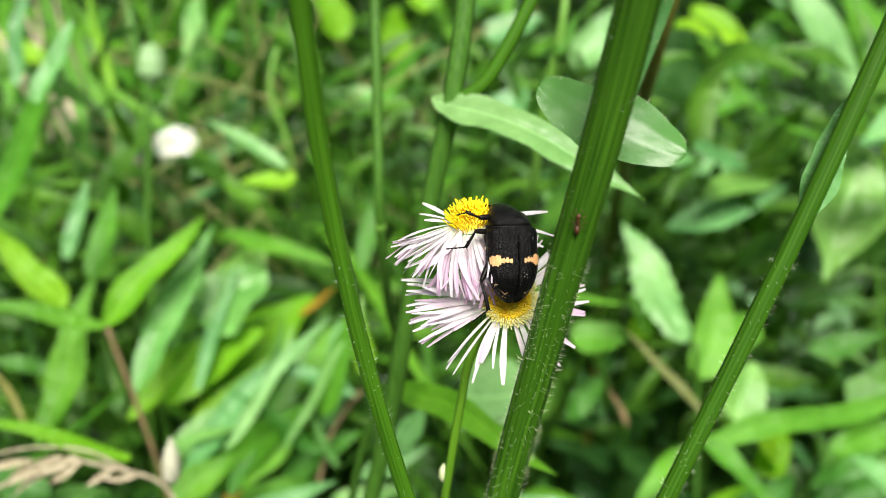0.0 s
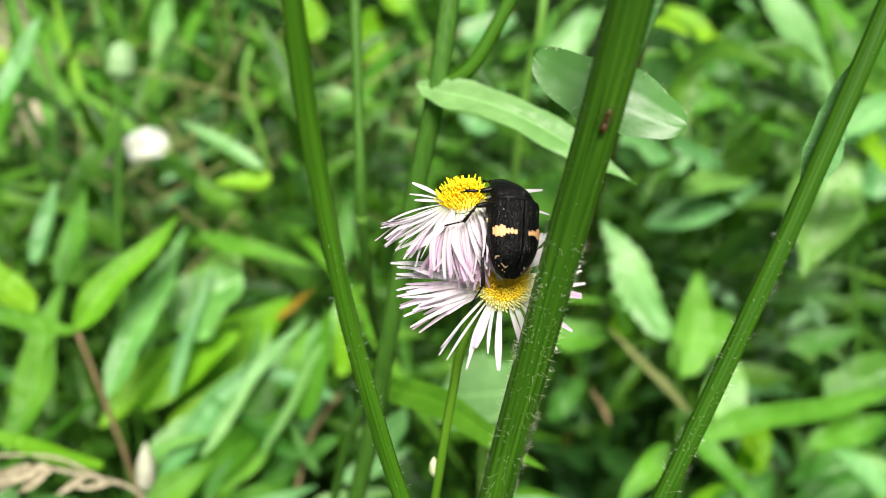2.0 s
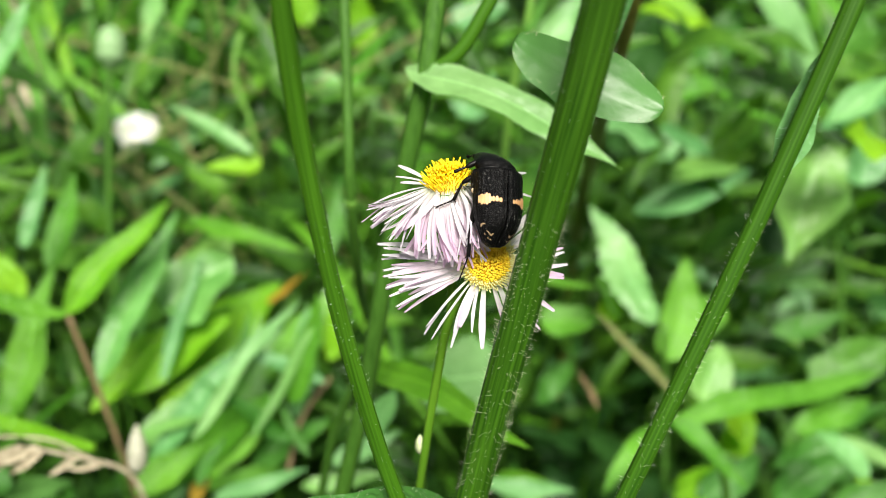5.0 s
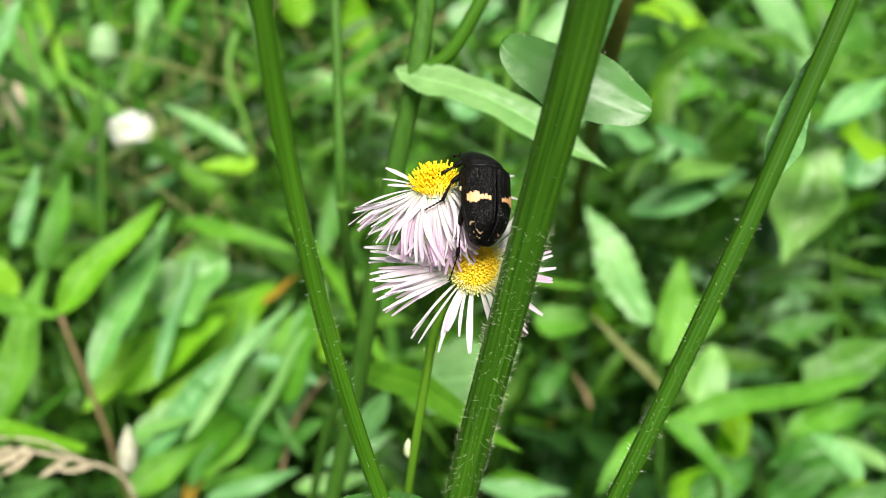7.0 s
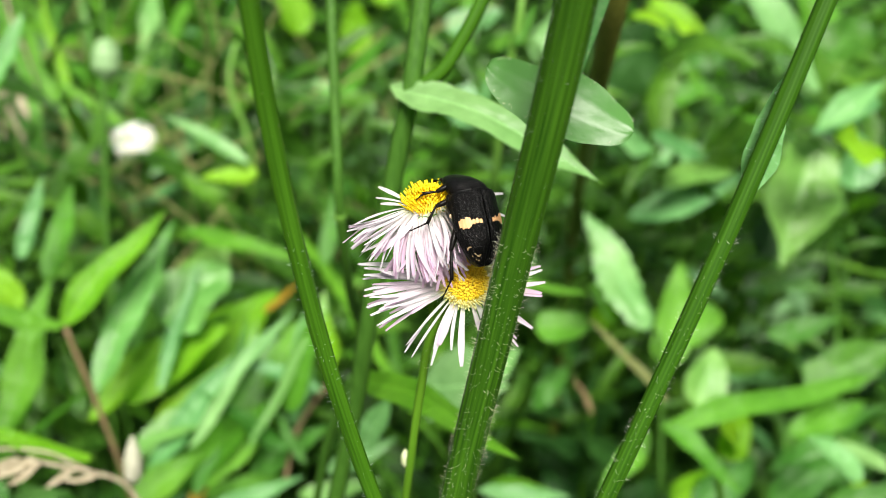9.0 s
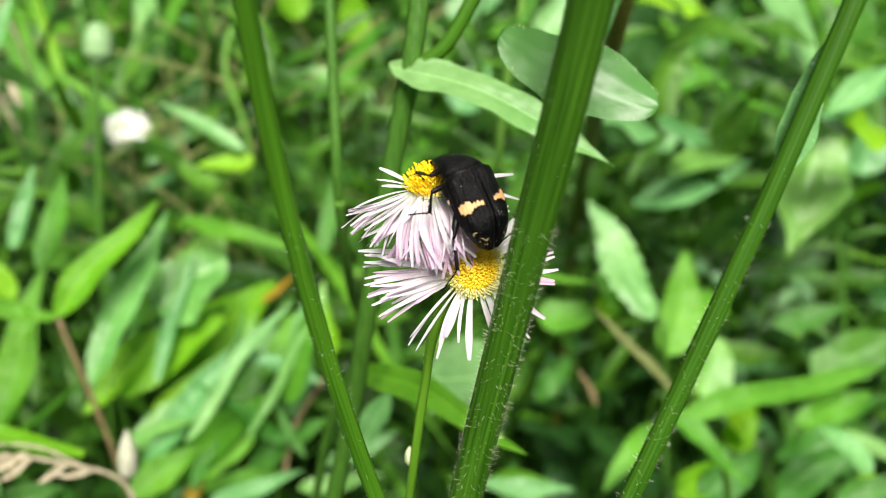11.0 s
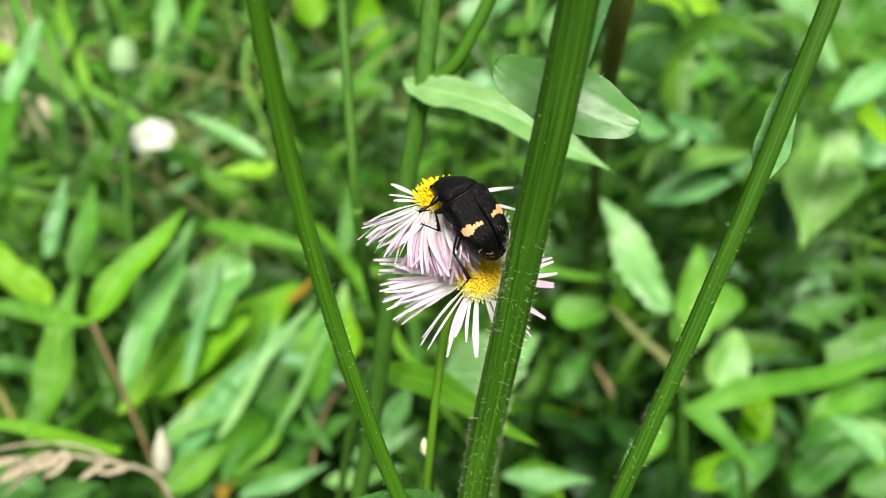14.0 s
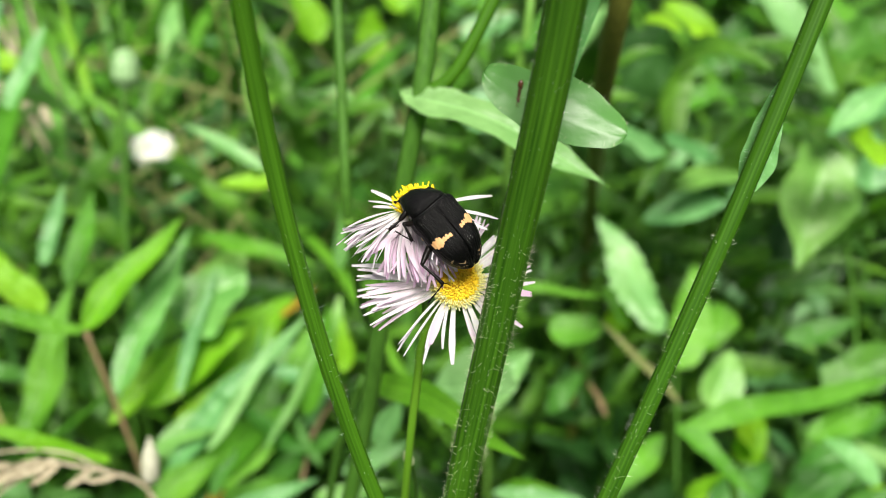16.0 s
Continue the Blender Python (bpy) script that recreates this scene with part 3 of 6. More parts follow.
def flower(at, stalk_line, rays, label, radius=0.0026, height=0.0012, count=230, amber=False, seed=1, tall=1.0, hair_from=0.55):
    """A fleabane head on its stalk: cup, florets and ray petals. rays: (azimuth, elevation, mesh number, size)."""
    plant = thing("fleabane_flower", stalk_line[0], label, "flower", "fleabane flowers")
    base = Matrix.Translation(-plant.location)
    stalk(plant, stalk_line, 0.00060, 0.00056, M_FLOWER_STALK, name="flower_stalk", sides=16, ridges=7)
    fuzz(plant, stalk_line, 0.00058, 260, 0.0005, lo=hair_from, seed=seed + 40, thick=0.000006)
    head = part("flower_head", cup_geo(radius, 0.0022), M_STEM_LIGHT, plant, "green bract cup", m=base @ at)
    inner, outer, dome = floret_head(radius, height, count, seed, tall)
    part("disc", dome, M_AMBER, head)
    tagged(part("floret", inner, M_AMBER if amber else M_YELLOW, head, "yellow tube florets"), kind="stuff")
    tagged(part("floret", outer, M_CREAM if amber else M_YELLOW, head, "outer tube florets"), kind="stuff")
    wide = random.Random(seed + 3)
    for az, el, kind, size, lean, broad in rays:
        ob = new("petal", PETALS[kind])
        ob.parent = head
        ob.matrix_basis = pose(0, 0, 0, 0, 0, az) @ pose(radius * 0.86, 0, 0.0003 if el < -15 else 0.0, 0, -el, 0) @ pose(0, 0, 0, lean, 0, 0) @ Matrix.Diagonal((size, broad * wide.uniform(0.85, 1.15), size, 1))
    return plant


def fan(lo, hi, count, el, spread, size, seed, kinds=(0, 1, 2, 3), jitter=3.0, broad=1.4):
    """Rays in small bunches that lie together, with gaps between them."""
    rng = random.Random(seed)
    out, left, az, tilt = [], 0, 0, 0
    for k in range(count):
        if left == 0:
            left = rng.randint(2, 4)
            az = lo + (hi - lo) * min(1, (k + left / 2) / count) + rng.uniform(-jitter, jitter)
            tilt = el + rng.uniform(-spread, spread)
        left -= 1
        out.append((az + rng.uniform(-2.2, 2.2), tilt + rng.uniform(-2.5, 2.5), rng.choice(kinds), size * rng.uniform(0.84, 1.08), rng.uniform(-30, 30), broad * rng.uniform(0.8, 1.3)))
    return out


LOW_AT = pose(0.00780, 0.07715, 0.45234, 48.00, 1.94, 2.15)
UP_AT = pose(0.00326, 0.07955, 0.46110, 4.62, -9.20, -0.74)
# rays of the lower flower: azimuth, elevation, shape, size, lean, breadth
low_rays = [(164, 3, 1, 1.30, 5, 1.6), (170, 2, 0, 1.26, 0, 1.3), (172, 4, 3, 1.25, 12, 1.5), (174, 1, 0, 1.26, -8, 1.4), (177, 3, 2, 1.26, 10, 1.4), (179, 0, 1, 1.20, 0, 1.3),
            (182, 2, 3, 1.10, -10, 1.5), (184, -2, 0, 1.12, 5, 1.0), (186, 2, 0, 1.27, 0, 1.4), (188, 0, 1, 1.19, 10, 1.4), (190, 2, 3, 1.22, -10, 1.6), (192, -1, 0, 1.26, 0, 1.4),
            (195, 1, 2, 1.26, 12, 1.5), (197, -2, 0, 1.24, -6, 1.3), (202, 0, 3, 1.17, 8, 1.6), (204, -2, 0, 1.21, 0, 1.3), (207, -1, 1, 1.08, -10, 1.3), (205, 3, 10, 0.66, 10, 1.3),
            (199, 3, 5, 0.74, -15, 1.1), (209, 3, 4, 0.60, 15, 1.1), (222, -2, 3, 1.10, 20, 1.1), (224, -3, 0, 1.03, 20, 0.9), (231, -3, 0, 1.12, 25, 1.2), (241, -3, 3, 1.06, 10, 1.3), (237, -4, 1, 0.80, 10, 1.3),
            (242, 3, 10, 0.76, -12, 1.5), (250, 0, 1, 0.72, 5, 1.2), (262, 2, 5, 1.02, 6, 1.15),
            (283, 2, 5, 0.84, 8, 1.05), (294, 3, 4, 0.80, 0, 1.4), (305, 0, 0, 0.96, 0, 1.2), (307, -3, 3, 0.86, 8, 1.2), (322, -1, 5, 0.98, 0, 0.85),
            (326, 3, 4, 0.70, 0, 1.2), (346, 1, 10, 0.93, 6, 1.0), (349, 2, 10, 0.92, -5, 1.0), (352, 1, 1, 0.90, 0, 1.4), (1, 3, 1, 0.86, 0, 1.5), (8, 4, 0, 0.88, 0, 1.5), (11, 2, 3, 0.80, 5, 1.3), (337, 4, 4, 0.7, 0, 1.2), (315, 4, 4, 0.6, 0, 1.2)]
low_rays += fan(166, 206, 14, 5, 3, 1.02, 3, jitter=2.0) + fan(20, 62, 10, 9, 5, 0.85, 11, (4, 5, 1)) + fan(62, 162, 22, 8, 6, 0.8, 12)
up_rays = ([(150, 24, 4, 0.78, 0, 1.15), (158, 15, 4, 0.74, 20, 1.1), (164, 8, 4, 0.62, 0, 1.0), (175, 0, 1, 0.86, 10, 1.5), (181, -4, 3, 1.16, 10, 1.2), (187, -6, 1, 0.98, 0, 1.3)]
           + fan(184, 197, 10, -10, 4, 1.02, 21, jitter=1.5) + fan(195, 222, 20, -20, 8, 1.02, 22, (0, 1, 2, 3, 6, 7), jitter=4)
           + fan(214, 242, 17, -34, 10, 0.98, 23, (1, 3, 6, 7, 11, 12), jitter=9.0, broad=1.6) + fan(236, 294, 26, -46, 14, 0.95, 24, (1, 3, 6, 7, 11, 12), jitter=16.0, broad=1.6)
           + fan(292, 335, 10, -44, 12, 0.86, 25, (1, 6, 7, 8), jitter=8.0) + [(2, 3, 5, 0.98, 0, 1.1), (350, -12, 5, 1.08, 0, 1.0), (342, -16, 4, 1.0, 0, 1.0), (336, -22, 0, 0.95, 0, 1.4)]
           + fan(270, 318, 12, -50, 9, 1.12, 29, (1, 3, 6, 11, 12), jitter=12.0, broad=1.6) + fan(252, 292, 14, -54, 10, 1.12, 28, (1, 3, 6, 7, 11, 12), jitter=12.0, broad=1.6) + fan(20, 140, 10, -40, 8, 0.6, 27))
STALK_LOW = [(-0.0013, 0.0862, 0.0000), (-0.0012, 0.0828, 0.4000), (0.0006, 0.0797, 0.4199), (0.0023, 0.0794, 0.4343), (0.0038, 0.0788, 0.4438), (0.0066, 0.0792, 0.4498), (0.0079, 0.0785, 0.4516)]
STALK_UP = [(0.0038, 0.0789, 0.4435), (0.0040, 0.0798, 0.4456), (0.0038, 0.0811, 0.4490), (0.0036, 0.0816, 0.4543), (0.0035, 0.0811, 0.4577), (0.0035, 0.0810, 0.4596)]
flower_low = flower(LOW_AT, STALK_LOW, low_rays, "pale pink fleabane flower with an amber disc", radius=0.0031, height=0.0014, count=560, amber=True, seed=5)
flower_up = flower(UP_AT, STALK_UP, up_rays, "fleabane flower with drooping pinkish petals and yellow disc", radius=0.0022, height=0.0021, count=210, seed=9, tall=1.55, hair_from=0.0)

# ---- the beetle ----


def wing_point(side, s, u, lift=0.0):
    """A point of a wing case: s from shoulder (0) to tail (1), u from the seam (0) to the outer edge (1)."""
    y = 0.0032 - 0.00855 * s
    half = 0.00312 * (1 - 0.10 * s - 0.055 * math.sin(math.pi * min(1, s * 2.4)) ** 2)
    if s > 0.40:
        half *= math.sqrt(max(0.0, 1 - ((s - 0.40) / 0.612) ** 2.3))
    if s < 0.18:
        half *= 0.70 + 0.30 * math.sqrt(1 - (1 - s / 0.18) ** 2)
    top = 0.0020 * (0.72 + 0.28 * math.sin(math.pi * min(1, 0.25 + 0.6 * s))) * (1 - max(0, s - 0.6) ** 2 * 3.2)
    if s < 0.05:
        top *= 0.66 + 0.34 * math.sqrt(1 - (1 - s / 0.05) ** 2)
    sink = 0.0014 * (max(0.0, s - 0.55) / 0.45) ** 2
    th = u * math.pi * 0.5
    x = half * math.sin(th) ** 0.9
    z = top * math.cos(th) ** 0.75 - 0.0004 * u - 0.00048 - sink * (1 - 0.75 * u)
    z -= 0.00007 * math.exp(-((u - 0.03) / 0.03) ** 2) - 0.00005 * math.exp(-((u - 0.62) / 0.10) ** 2)
    ridge = 0.000015 * math.cos(u * 2 * math.pi * 9)
    n = Vector((math.sin(th), 0, math.cos(th) + 0.15)).normalized()
    return Vector((side * x, y, z)) + Vector((side * n.x, 0, n.z)) * (ridge + lift)


def wing_geo(side):
    nu, nv = 26, 54
    verts = [wing_point(side, i / nu, 0.012 + 0.988 * j / nv) for i in range(nu + 1) for j in range(nv + 1)]
    faces = []
    for i in range(nu):
        for j in range(nv):
            k = i * (nv + 1) + j
            q = (k, k + 1, k + nv + 2, k + nv + 1)
            faces.append(q if side < 0 else q[::-1])
    return verts, faces


def patch_geo(side, strips):
    """Pale strips between the grooves of a wing case, a hair's breadth proud of it: (u0, u1, s0, s1)."""
    verts, faces = [], []
    for u0, u1, s0, s1 in strips:
        k = len(verts)
        for a in range(5):
            for b in range(4):
                verts.append(wing_point(side, s0 + (s1 - s0) * a / 4, u0 + (u1 - u0) * b / 3, 0.00003))
        for a in range(4):
            for b in range(3):
                q = k + a * 4 + b
                f = (q, q + 1, q + 5, q + 4)
                faces.append(f if side < 0 else f[::-1])
    return verts, faces


def band_geo(side, edge):
    """A ragged pale band across a wing case, a hair's breadth proud of it: (u, s0, s1) along its length."""
    verts, faces = [], []
    for u, s0, s1 in edge:
        verts += [wing_point(side, s0 + (s1 - s0) * a / 4, u, 0.00003) for a in range(5)]
    for k in range(len(edge) - 1):
        for a in range(4):
            q = k * 5 + a
            f = (q, q + 1, q + 6, q + 5)
            faces.append(f if side > 0 else f[::-1])
    return verts, faces


def loft(sections, sides=28, square=1.0):
    """A closed body from sections (y, centre z, half width, half height up, half height down)."""
    verts, faces = [], []
    for y, cz, hw, up, dn in sections:
        for k in range(sides):
            th = 2 * math.pi * k / sides
            c, s = math.cos(th), math.sin(th)
            verts.append(Vector((hw * math.copysign(abs(c) ** square, c), y, cz + (up if s > 0 else dn) * math.copysign(abs(s) ** square, s))))
    n = len(sections)
    for i in range(n - 1):
        for k in range(sides):
            k2 = (k + 1) % sides
            faces.append((i * sides + k, (i + 1) * sides + k, (i + 1) * sides + k2, i * sides + k2))
    faces.append(tuple(range(sides)))
    faces.append(tuple((n - 1) * sides + k for k in range(sides - 1, -1, -1)))
    return verts, faces


def mm(*rows):
    return [tuple(v / 1000 for v in r) for r in rows]


LEGS = {}
HIP = {"fore": (-0.0019, 0.0043, -0.0017), "middle": (-0.0023, 0.0026, -0.0013), "hind": (-0.0020, -0.0001, -0.0014)}
REACH = {"fore": (0.0015, 0.0015, 0.0012), "middle": (0.0018, 0.0021, 0.0023), "hind": (0.0032, 0.0032, 0.0030)}


def stepped(blocks, step=0.006):
    """The ragged outline of a band whose edge jumps from one groove to the next: (outer u, inner u, s0, s1)."""
    return [row for u1, u0, lo, hi in blocks for row in ((u1 - step, lo + 0.006, hi - 0.006), (u1 - 2 * step, lo, hi), (u0 + 2 * step, lo, hi), (u0 + step, lo + 0.006, hi - 0.006))]


def tarsus_geo(length, r):
    """Five small joints along -x and a pair of claws."""
    geos = [tube([(-length * 0.185 * k, 0, 0), (-length * 0.185 * (k + 0.5), 0, 0), (-length * 0.185 * (k + 1), 0, 0)], r, r, 8, 3, radii=[r * 0.6, r, r * 1.15, r * 0.7]) for k in range(5)]
    tip = -length * 0.92
    geos += [tube([(tip, 0, 0), (tip - length * 0.05, s * r * 1.5, -r), (tip - length * 0.07, s * r * 2.2, -r * 3.0)], r * 0.5, r * 0.15, 6, 3) for s in (-1, 1)]
    return joined(geos)


def tibia_geo(length, r):
    """A shin that widens towards its end, with two spurs and small teeth."""
    geos = [tube([(0, 0, 0), (-length * 0.5, 0, 0.04 * length), (-length, 0, 0)], r, r, 10, 6, radii=[r * 0.75, r * 0.9, r, r * 1.25, r * 1.3])]
    for at, side, out in ((0.98, 1, 2.6), (0.98, -1, 2.0), (0.62, 1, 1.1), (0.36, 1, 0.8)):
        a = -length * at
        geos.append(tube([(a, 0, 0), (a - r * 1.0, side * r * 1.4, 0), (a - r * 2.0, side * r * (1.2 + out * 0.6), -r * 0.4)], r * 0.5, r * 0.08, 6, 3))
    return joined(geos)


def bent_left(geo):
    """The forebody turns a little to the beetle's left, towards the disc that it feeds on."""
    return [Vector((v.x - 0.14 * max(0.0, v.y - 0.0033), v.y, v.z)) for v in geo[0]], geo[1]


def build_beetle():
    bug = thing("beetle", (0, 0, 0), "matt black flower beetle with pale orange bands, on the petals", "beetle")
    part("abdomen", loft(mm((-5.15, -1.6, 0.6, 0.3, 0.6), (-4.7, -1.4, 1.35, 0.5, 1.1), (-3.4, -0.9, 2.1, 0.5, 1.7), (-2.0, -0.6, 2.55, 0.5, 1.9), (0, -0.5, 2.75, 0.5, 2.1), (2.4, -0.5, 2.5, 0.5, 2.0), (3.3, -0.7, 2.1, 0.5, 1.7))), M_BLACK, bug)
    for side in (-1, 1):
        wing = part("wing_case", wing_geo(side), M_BLACK, bug)
        blocks = [(0.79, 0.71, 0.395, 0.485), (0.71, 0.63, 0.375, 0.51), (0.63, 0.55, 0.385, 0.505), (0.55, 0.47, 0.365, 0.515), (0.47, 0.405, 0.375, 0.495), (0.405, 0.355, 0.415, 0.47),
                  (0.355, 0.30, 0.405, 0.475), (0.30, 0.275, 0.425, 0.46), (0.275, 0.21, 0.40, 0.47), (0.21, 0.19, 0.43, 0.462), (0.19, 0.115, 0.42, 0.475)]
        part("band", band_geo(side, stepped(blocks)), M_ORANGE, wing, "pale orange band")
        hook = [(0.80, 0.755, 0.785), (0.76, 0.742, 0.775), (0.72, 0.736, 0.757), (0.66, 0.738, 0.752), (0.60, 0.745, 0.752)]
        part("mark", band_geo(side, hook), M_TAN, wing, "small tan crescent")
        low = [(0.58, 0.822, 0.828), (0.50, 0.835, 0.85), (0.44, 0.858, 0.878), (0.38, 0.862, 0.884), (0.32, 0.855, 0.872), (0.28, 0.85, 0.856)]
        part("mark", band_geo(side, low), M_TAN, wing, "small tan crescent")
        rim = [(0.52, 0.60, 0.90, 0.915), (0.66, 0.72, 0.85, 0.87), (0.40, 0.46, 0.915, 0.93)]
        tagged(part("mark", patch_geo(side, rim), M_TAN, wing, "small tan flecks"), kind="stuff")
        dots = [(0.46, 0.48, 0.17, 0.178)] if side < 0 else [(0.10, 0.118, 0.60, 0.606), (0.19, 0.21, 0.625, 0.631), (0.12, 0.14, 0.645, 0.652), (0.22, 0.24, 0.66, 0.666), (0.42, 0.44, 0.16, 0.168)]
        tagged(part("dot", patch_geo(side, dots), M_DOT, wing, "tiny white specks"), kind="stuff")
        part("side_plate", loft(mm((0.7, -1.5, 0.15, 0.2, 0.3), (1.1, -1.35, 0.42, 0.45, 0.6), (1.9, -1.2, 0.62, 0.6, 0.7), (2.7, -1.25, 0.55, 0.55, 0.6), (3.2, -1.4, 0.2, 0.25, 0.3)), 18), M_BLACK, bug, m=pose(side * 0.0024, 0, 0))
        part("spot", loft(mm((0.45, -1.25, 0.05, 0.1, 0.1), (0.6, -1.2, 0.16, 0.3, 0.3), (0.85, -1.2, 0.16, 0.3, 0.3), (1.0, -1.25, 0.05, 0.1, 0.1)), 12), M_CHEEK, bug, "small cream spot", m=pose(side * 0.00278, 0, 0))
    shield = loft(mm((2.98, -0.95, 1.8, 0.90, 1.2), (3.08, -0.97, 2.20, 1.35, 1.25), (3.20, -1.00, 2.38, 1.62, 1.3), (3.34, -1.04, 2.44, 1.72, 1.3), (3.7, -1.20, 2.40, 1.86, 1.4), (4.1, -1.54, 2.24, 1.94, 1.35), (4.5, -1.94, 2.02, 1.92, 1.3), (4.9, -2.35, 1.76, 1.78, 1.2),
                        (5.25, -2.72, 1.48, 1.52, 1.05), (5.52, -3.00, 1.20, 1.16, 0.9), (5.70, -3.16, 0.95, 0.82, 0.7), (5.8, -3.24, 0.7, 0.5, 0.5), (5.83, -3.28, 0.4, 0.3, 0.3)), 40, 0.92)
    part("pronotum", bent_left(shield), M_BLACK, bug)
    arc = [(math.cos(a), math.sin(a)) for a in (math.pi * (0.04 + 0.92 * k / 16) for k in range(17))]
    part("rim", tube([(0.00245 * math.copysign(abs(c) ** 0.92, c), 0.00310, -0.0010 + 0.00206 * w ** 0.92) for c, w in arc], 0.00007, 0.00007, 8, 3), M_RIM, bug)
    part("scutellum", loft(mm((1.35, 1.26, 0.05, 0.06, 0.1), (2.0, 1.24, 0.42, 0.10, 0.3), (2.7, 1.16, 0.80, 0.10, 0.3), (3.15, 1.00, 1.0, 0.08, 0.4)), 20), M_BLACK, bug)
    part("head", bent_left(loft(mm((5.2, -3.3, 0.85, 0.5, 0.6), (5.6, -3.9, 0.85, 0.45, 0.5), (5.8, -4.4, 0.72, 0.34, 0.35), (5.85, -4.75, 0.55, 0.15, 0.2)))), M_BLACK, bug)
    for side in (-1, 1):
        part("eye", bent_left(eye_geo(side)), M_LEG, bug)
        part("antenna", bent_left(tube(mm((side * 0.7, 5.6, -4.0), (side * 0.95, 5.7, -4.4), (side * 1.05, 5.75, -4.8), (side * 1.05, 5.8, -5.2)), 0.00007, 0.00016, 8, 4, radii=[0.00007, 0.00007, 0.00008, 0.00020, 0.00016])), M_LEG, bug)
    for side in (-1, 1):
        for name, (femur, shin, foot) in REACH.items():
            hip = Vector(HIP[name])
            hip.x *= -side
            thick = 1.15 if name == "hind" else 1.0
            leg = part("leg", tube([(0.0004, 0, 0), (-femur * 0.5, 0, 0), (-femur, 0, 0)], 0.0003, 0.0002, 12, 6, radii=[0.00022, 0.00033 * thick, 0.00031 * thick, 0.00021]), M_LEG, bug, m=Matrix.Translation(hip))
            tibia = part("tibia", tibia_geo(shin, 0.000155 * thick), M_LEG, leg)
            tarsus = part("tarsus", tarsus_geo(foot, 0.00009), M_LEG, leg)
            LEGS[name, side] = (leg, tibia, tarsus)
    # the far legs, tucked under the body
    for name, f, s, c in (("fore", (0.1, 0.2, -0.95), (-0.3, 0.2, -0.9), (-0.4, 0.1, -0.9)), ("middle", (0.3, -0.4, -0.85), (0.1, -0.6, -0.8), (0.3, -0.6, -0.75)), ("hind", (0.10, -0.72, -0.68), (0.0, -0.70, -0.72), (0.05, -0.6, -0.8))):
        for ob, m in zip(LEGS[name, 1], leg_pose(name, 1, f, s, c)):
            ob.matrix_basis = m
    return bug


def turned(way):
    return Vector((-1, 0, 0)).rotation_difference(Vector(way)).to_matrix().to_4x4()


def leg_pose(name, side, femur, shin, foot):
    """The poses of a leg on the body and of its shin and foot on the leg, from the three directions in the body's space."""
    hip = Vector(HIP[name])
    hip.x *= -side
    a = turned(femur)
    back = a.inverted()
    knee = Vector((-REACH[name][0], 0, 0))
    ankle = knee + (back @ Vector(shin).normalized()) * REACH[name][1]
    return Matrix.Translation(hip) @ a, Matrix.Translation(knee) @ turned(back @ Vector(shin)), Matrix.Translation(ankle) @ turned(back @ Vector(foot))


def eye_geo(side):
    verts, faces = [], []
    c = Vector((side * 0.00092, 0.0055, -0.0037))
    for i in range(7):
        for k in range(12):
            a, b = math.pi * i / 6, 2 * math.pi * k / 12
            verts.append(c + 0.0003 * Vector((math.sin(a) * math.cos(b), math.sin(a) * math.sin(b), math.cos(a))))
    for i in range(6):
        for k in range(12):
            k2 = (k + 1) % 12
            faces.append((i * 12 + k, (i + 1) * 12 + k, (i + 1) * 12 + k2, i * 12 + k2))
    return verts, faces


beetle = build_beetle()

# ---- the ant that climbs the thick stem ----


def build_ant():
    """It lies along +y, its back to +z."""
    ant = thing("ant", (0, 0, 0), "tiny reddish brown ant climbing the thick stem", "ant")
    part("gaster", loft(mm((-1.15, 0.34, 0.05, 0.05, 0.05), (-1.0, 0.34, 0.2, 0.2, 0.2), (-0.7, 0.35, 0.3, 0.28, 0.26), (-0.4, 0.32, 0.24, 0.22, 0.22), (-0.2, 0.28, 0.08, 0.08, 0.08)), 14), M_ANT, ant)
    part("thorax", loft(mm((-0.22, 0.26, 0.06, 0.08, 0.06), (-0.08, 0.28, 0.08, 0.14, 0.08), (0.0, 0.26, 0.06, 0.06, 0.06), (0.2, 0.3, 0.14, 0.14, 0.13), (0.4, 0.32, 0.16, 0.16, 0.14), (0.55, 0.3, 0.07, 0.08, 0.08)), 12), M_ANT, ant)
    head = part("head", loft(mm((0.52, 0.3, 0.06, 0.07, 0.07), (0.62, 0.31, 0.2, 0.16, 0.15), (0.85, 0.28, 0.21, 0.16, 0.15), (1.02, 0.24, 0.13, 0.1, 0.1), (1.08, 0.22, 0.05, 0.04, 0.04)), 14), M_ANT, ant)
    for side in (-1, 1):
        part("antenna", tube(mm((side * 0.1, 0.98, 0.3), (side * 0.32, 1.2, 0.42), (side * 0.3, 1.55, 0.2)), 0.000025, 0.00003, 6, 4), M_ANT, head)
        for y, reach, ahead in ((0.42, 0.75, 0.55), (0.25, 0.85, -0.1), (0.1, 0.85, -0.75)):
            part("leg", tube(mm((side * 0.1, y, 0.24), (side * reach * 0.5, y + ahead * 0.45, 0.52), (side * reach * 0.85, y + ahead * 0.8, 0.12), (side * reach, y + ahead, 0.02)), 0.00004, 0.00002, 6, 4), M_ANT, ant)
    return ant


ant = build_ant()

# ---- the plants just behind ----
GREEN_UP = (0, -0.6, 0.8)
FACE = (0, -0.88, 0.47)
TILT = (0.1, -0.55, 0.83)


def weed(root, label, category="weed", name="weed", group=""):
    return thing(name, root, label, category, group)


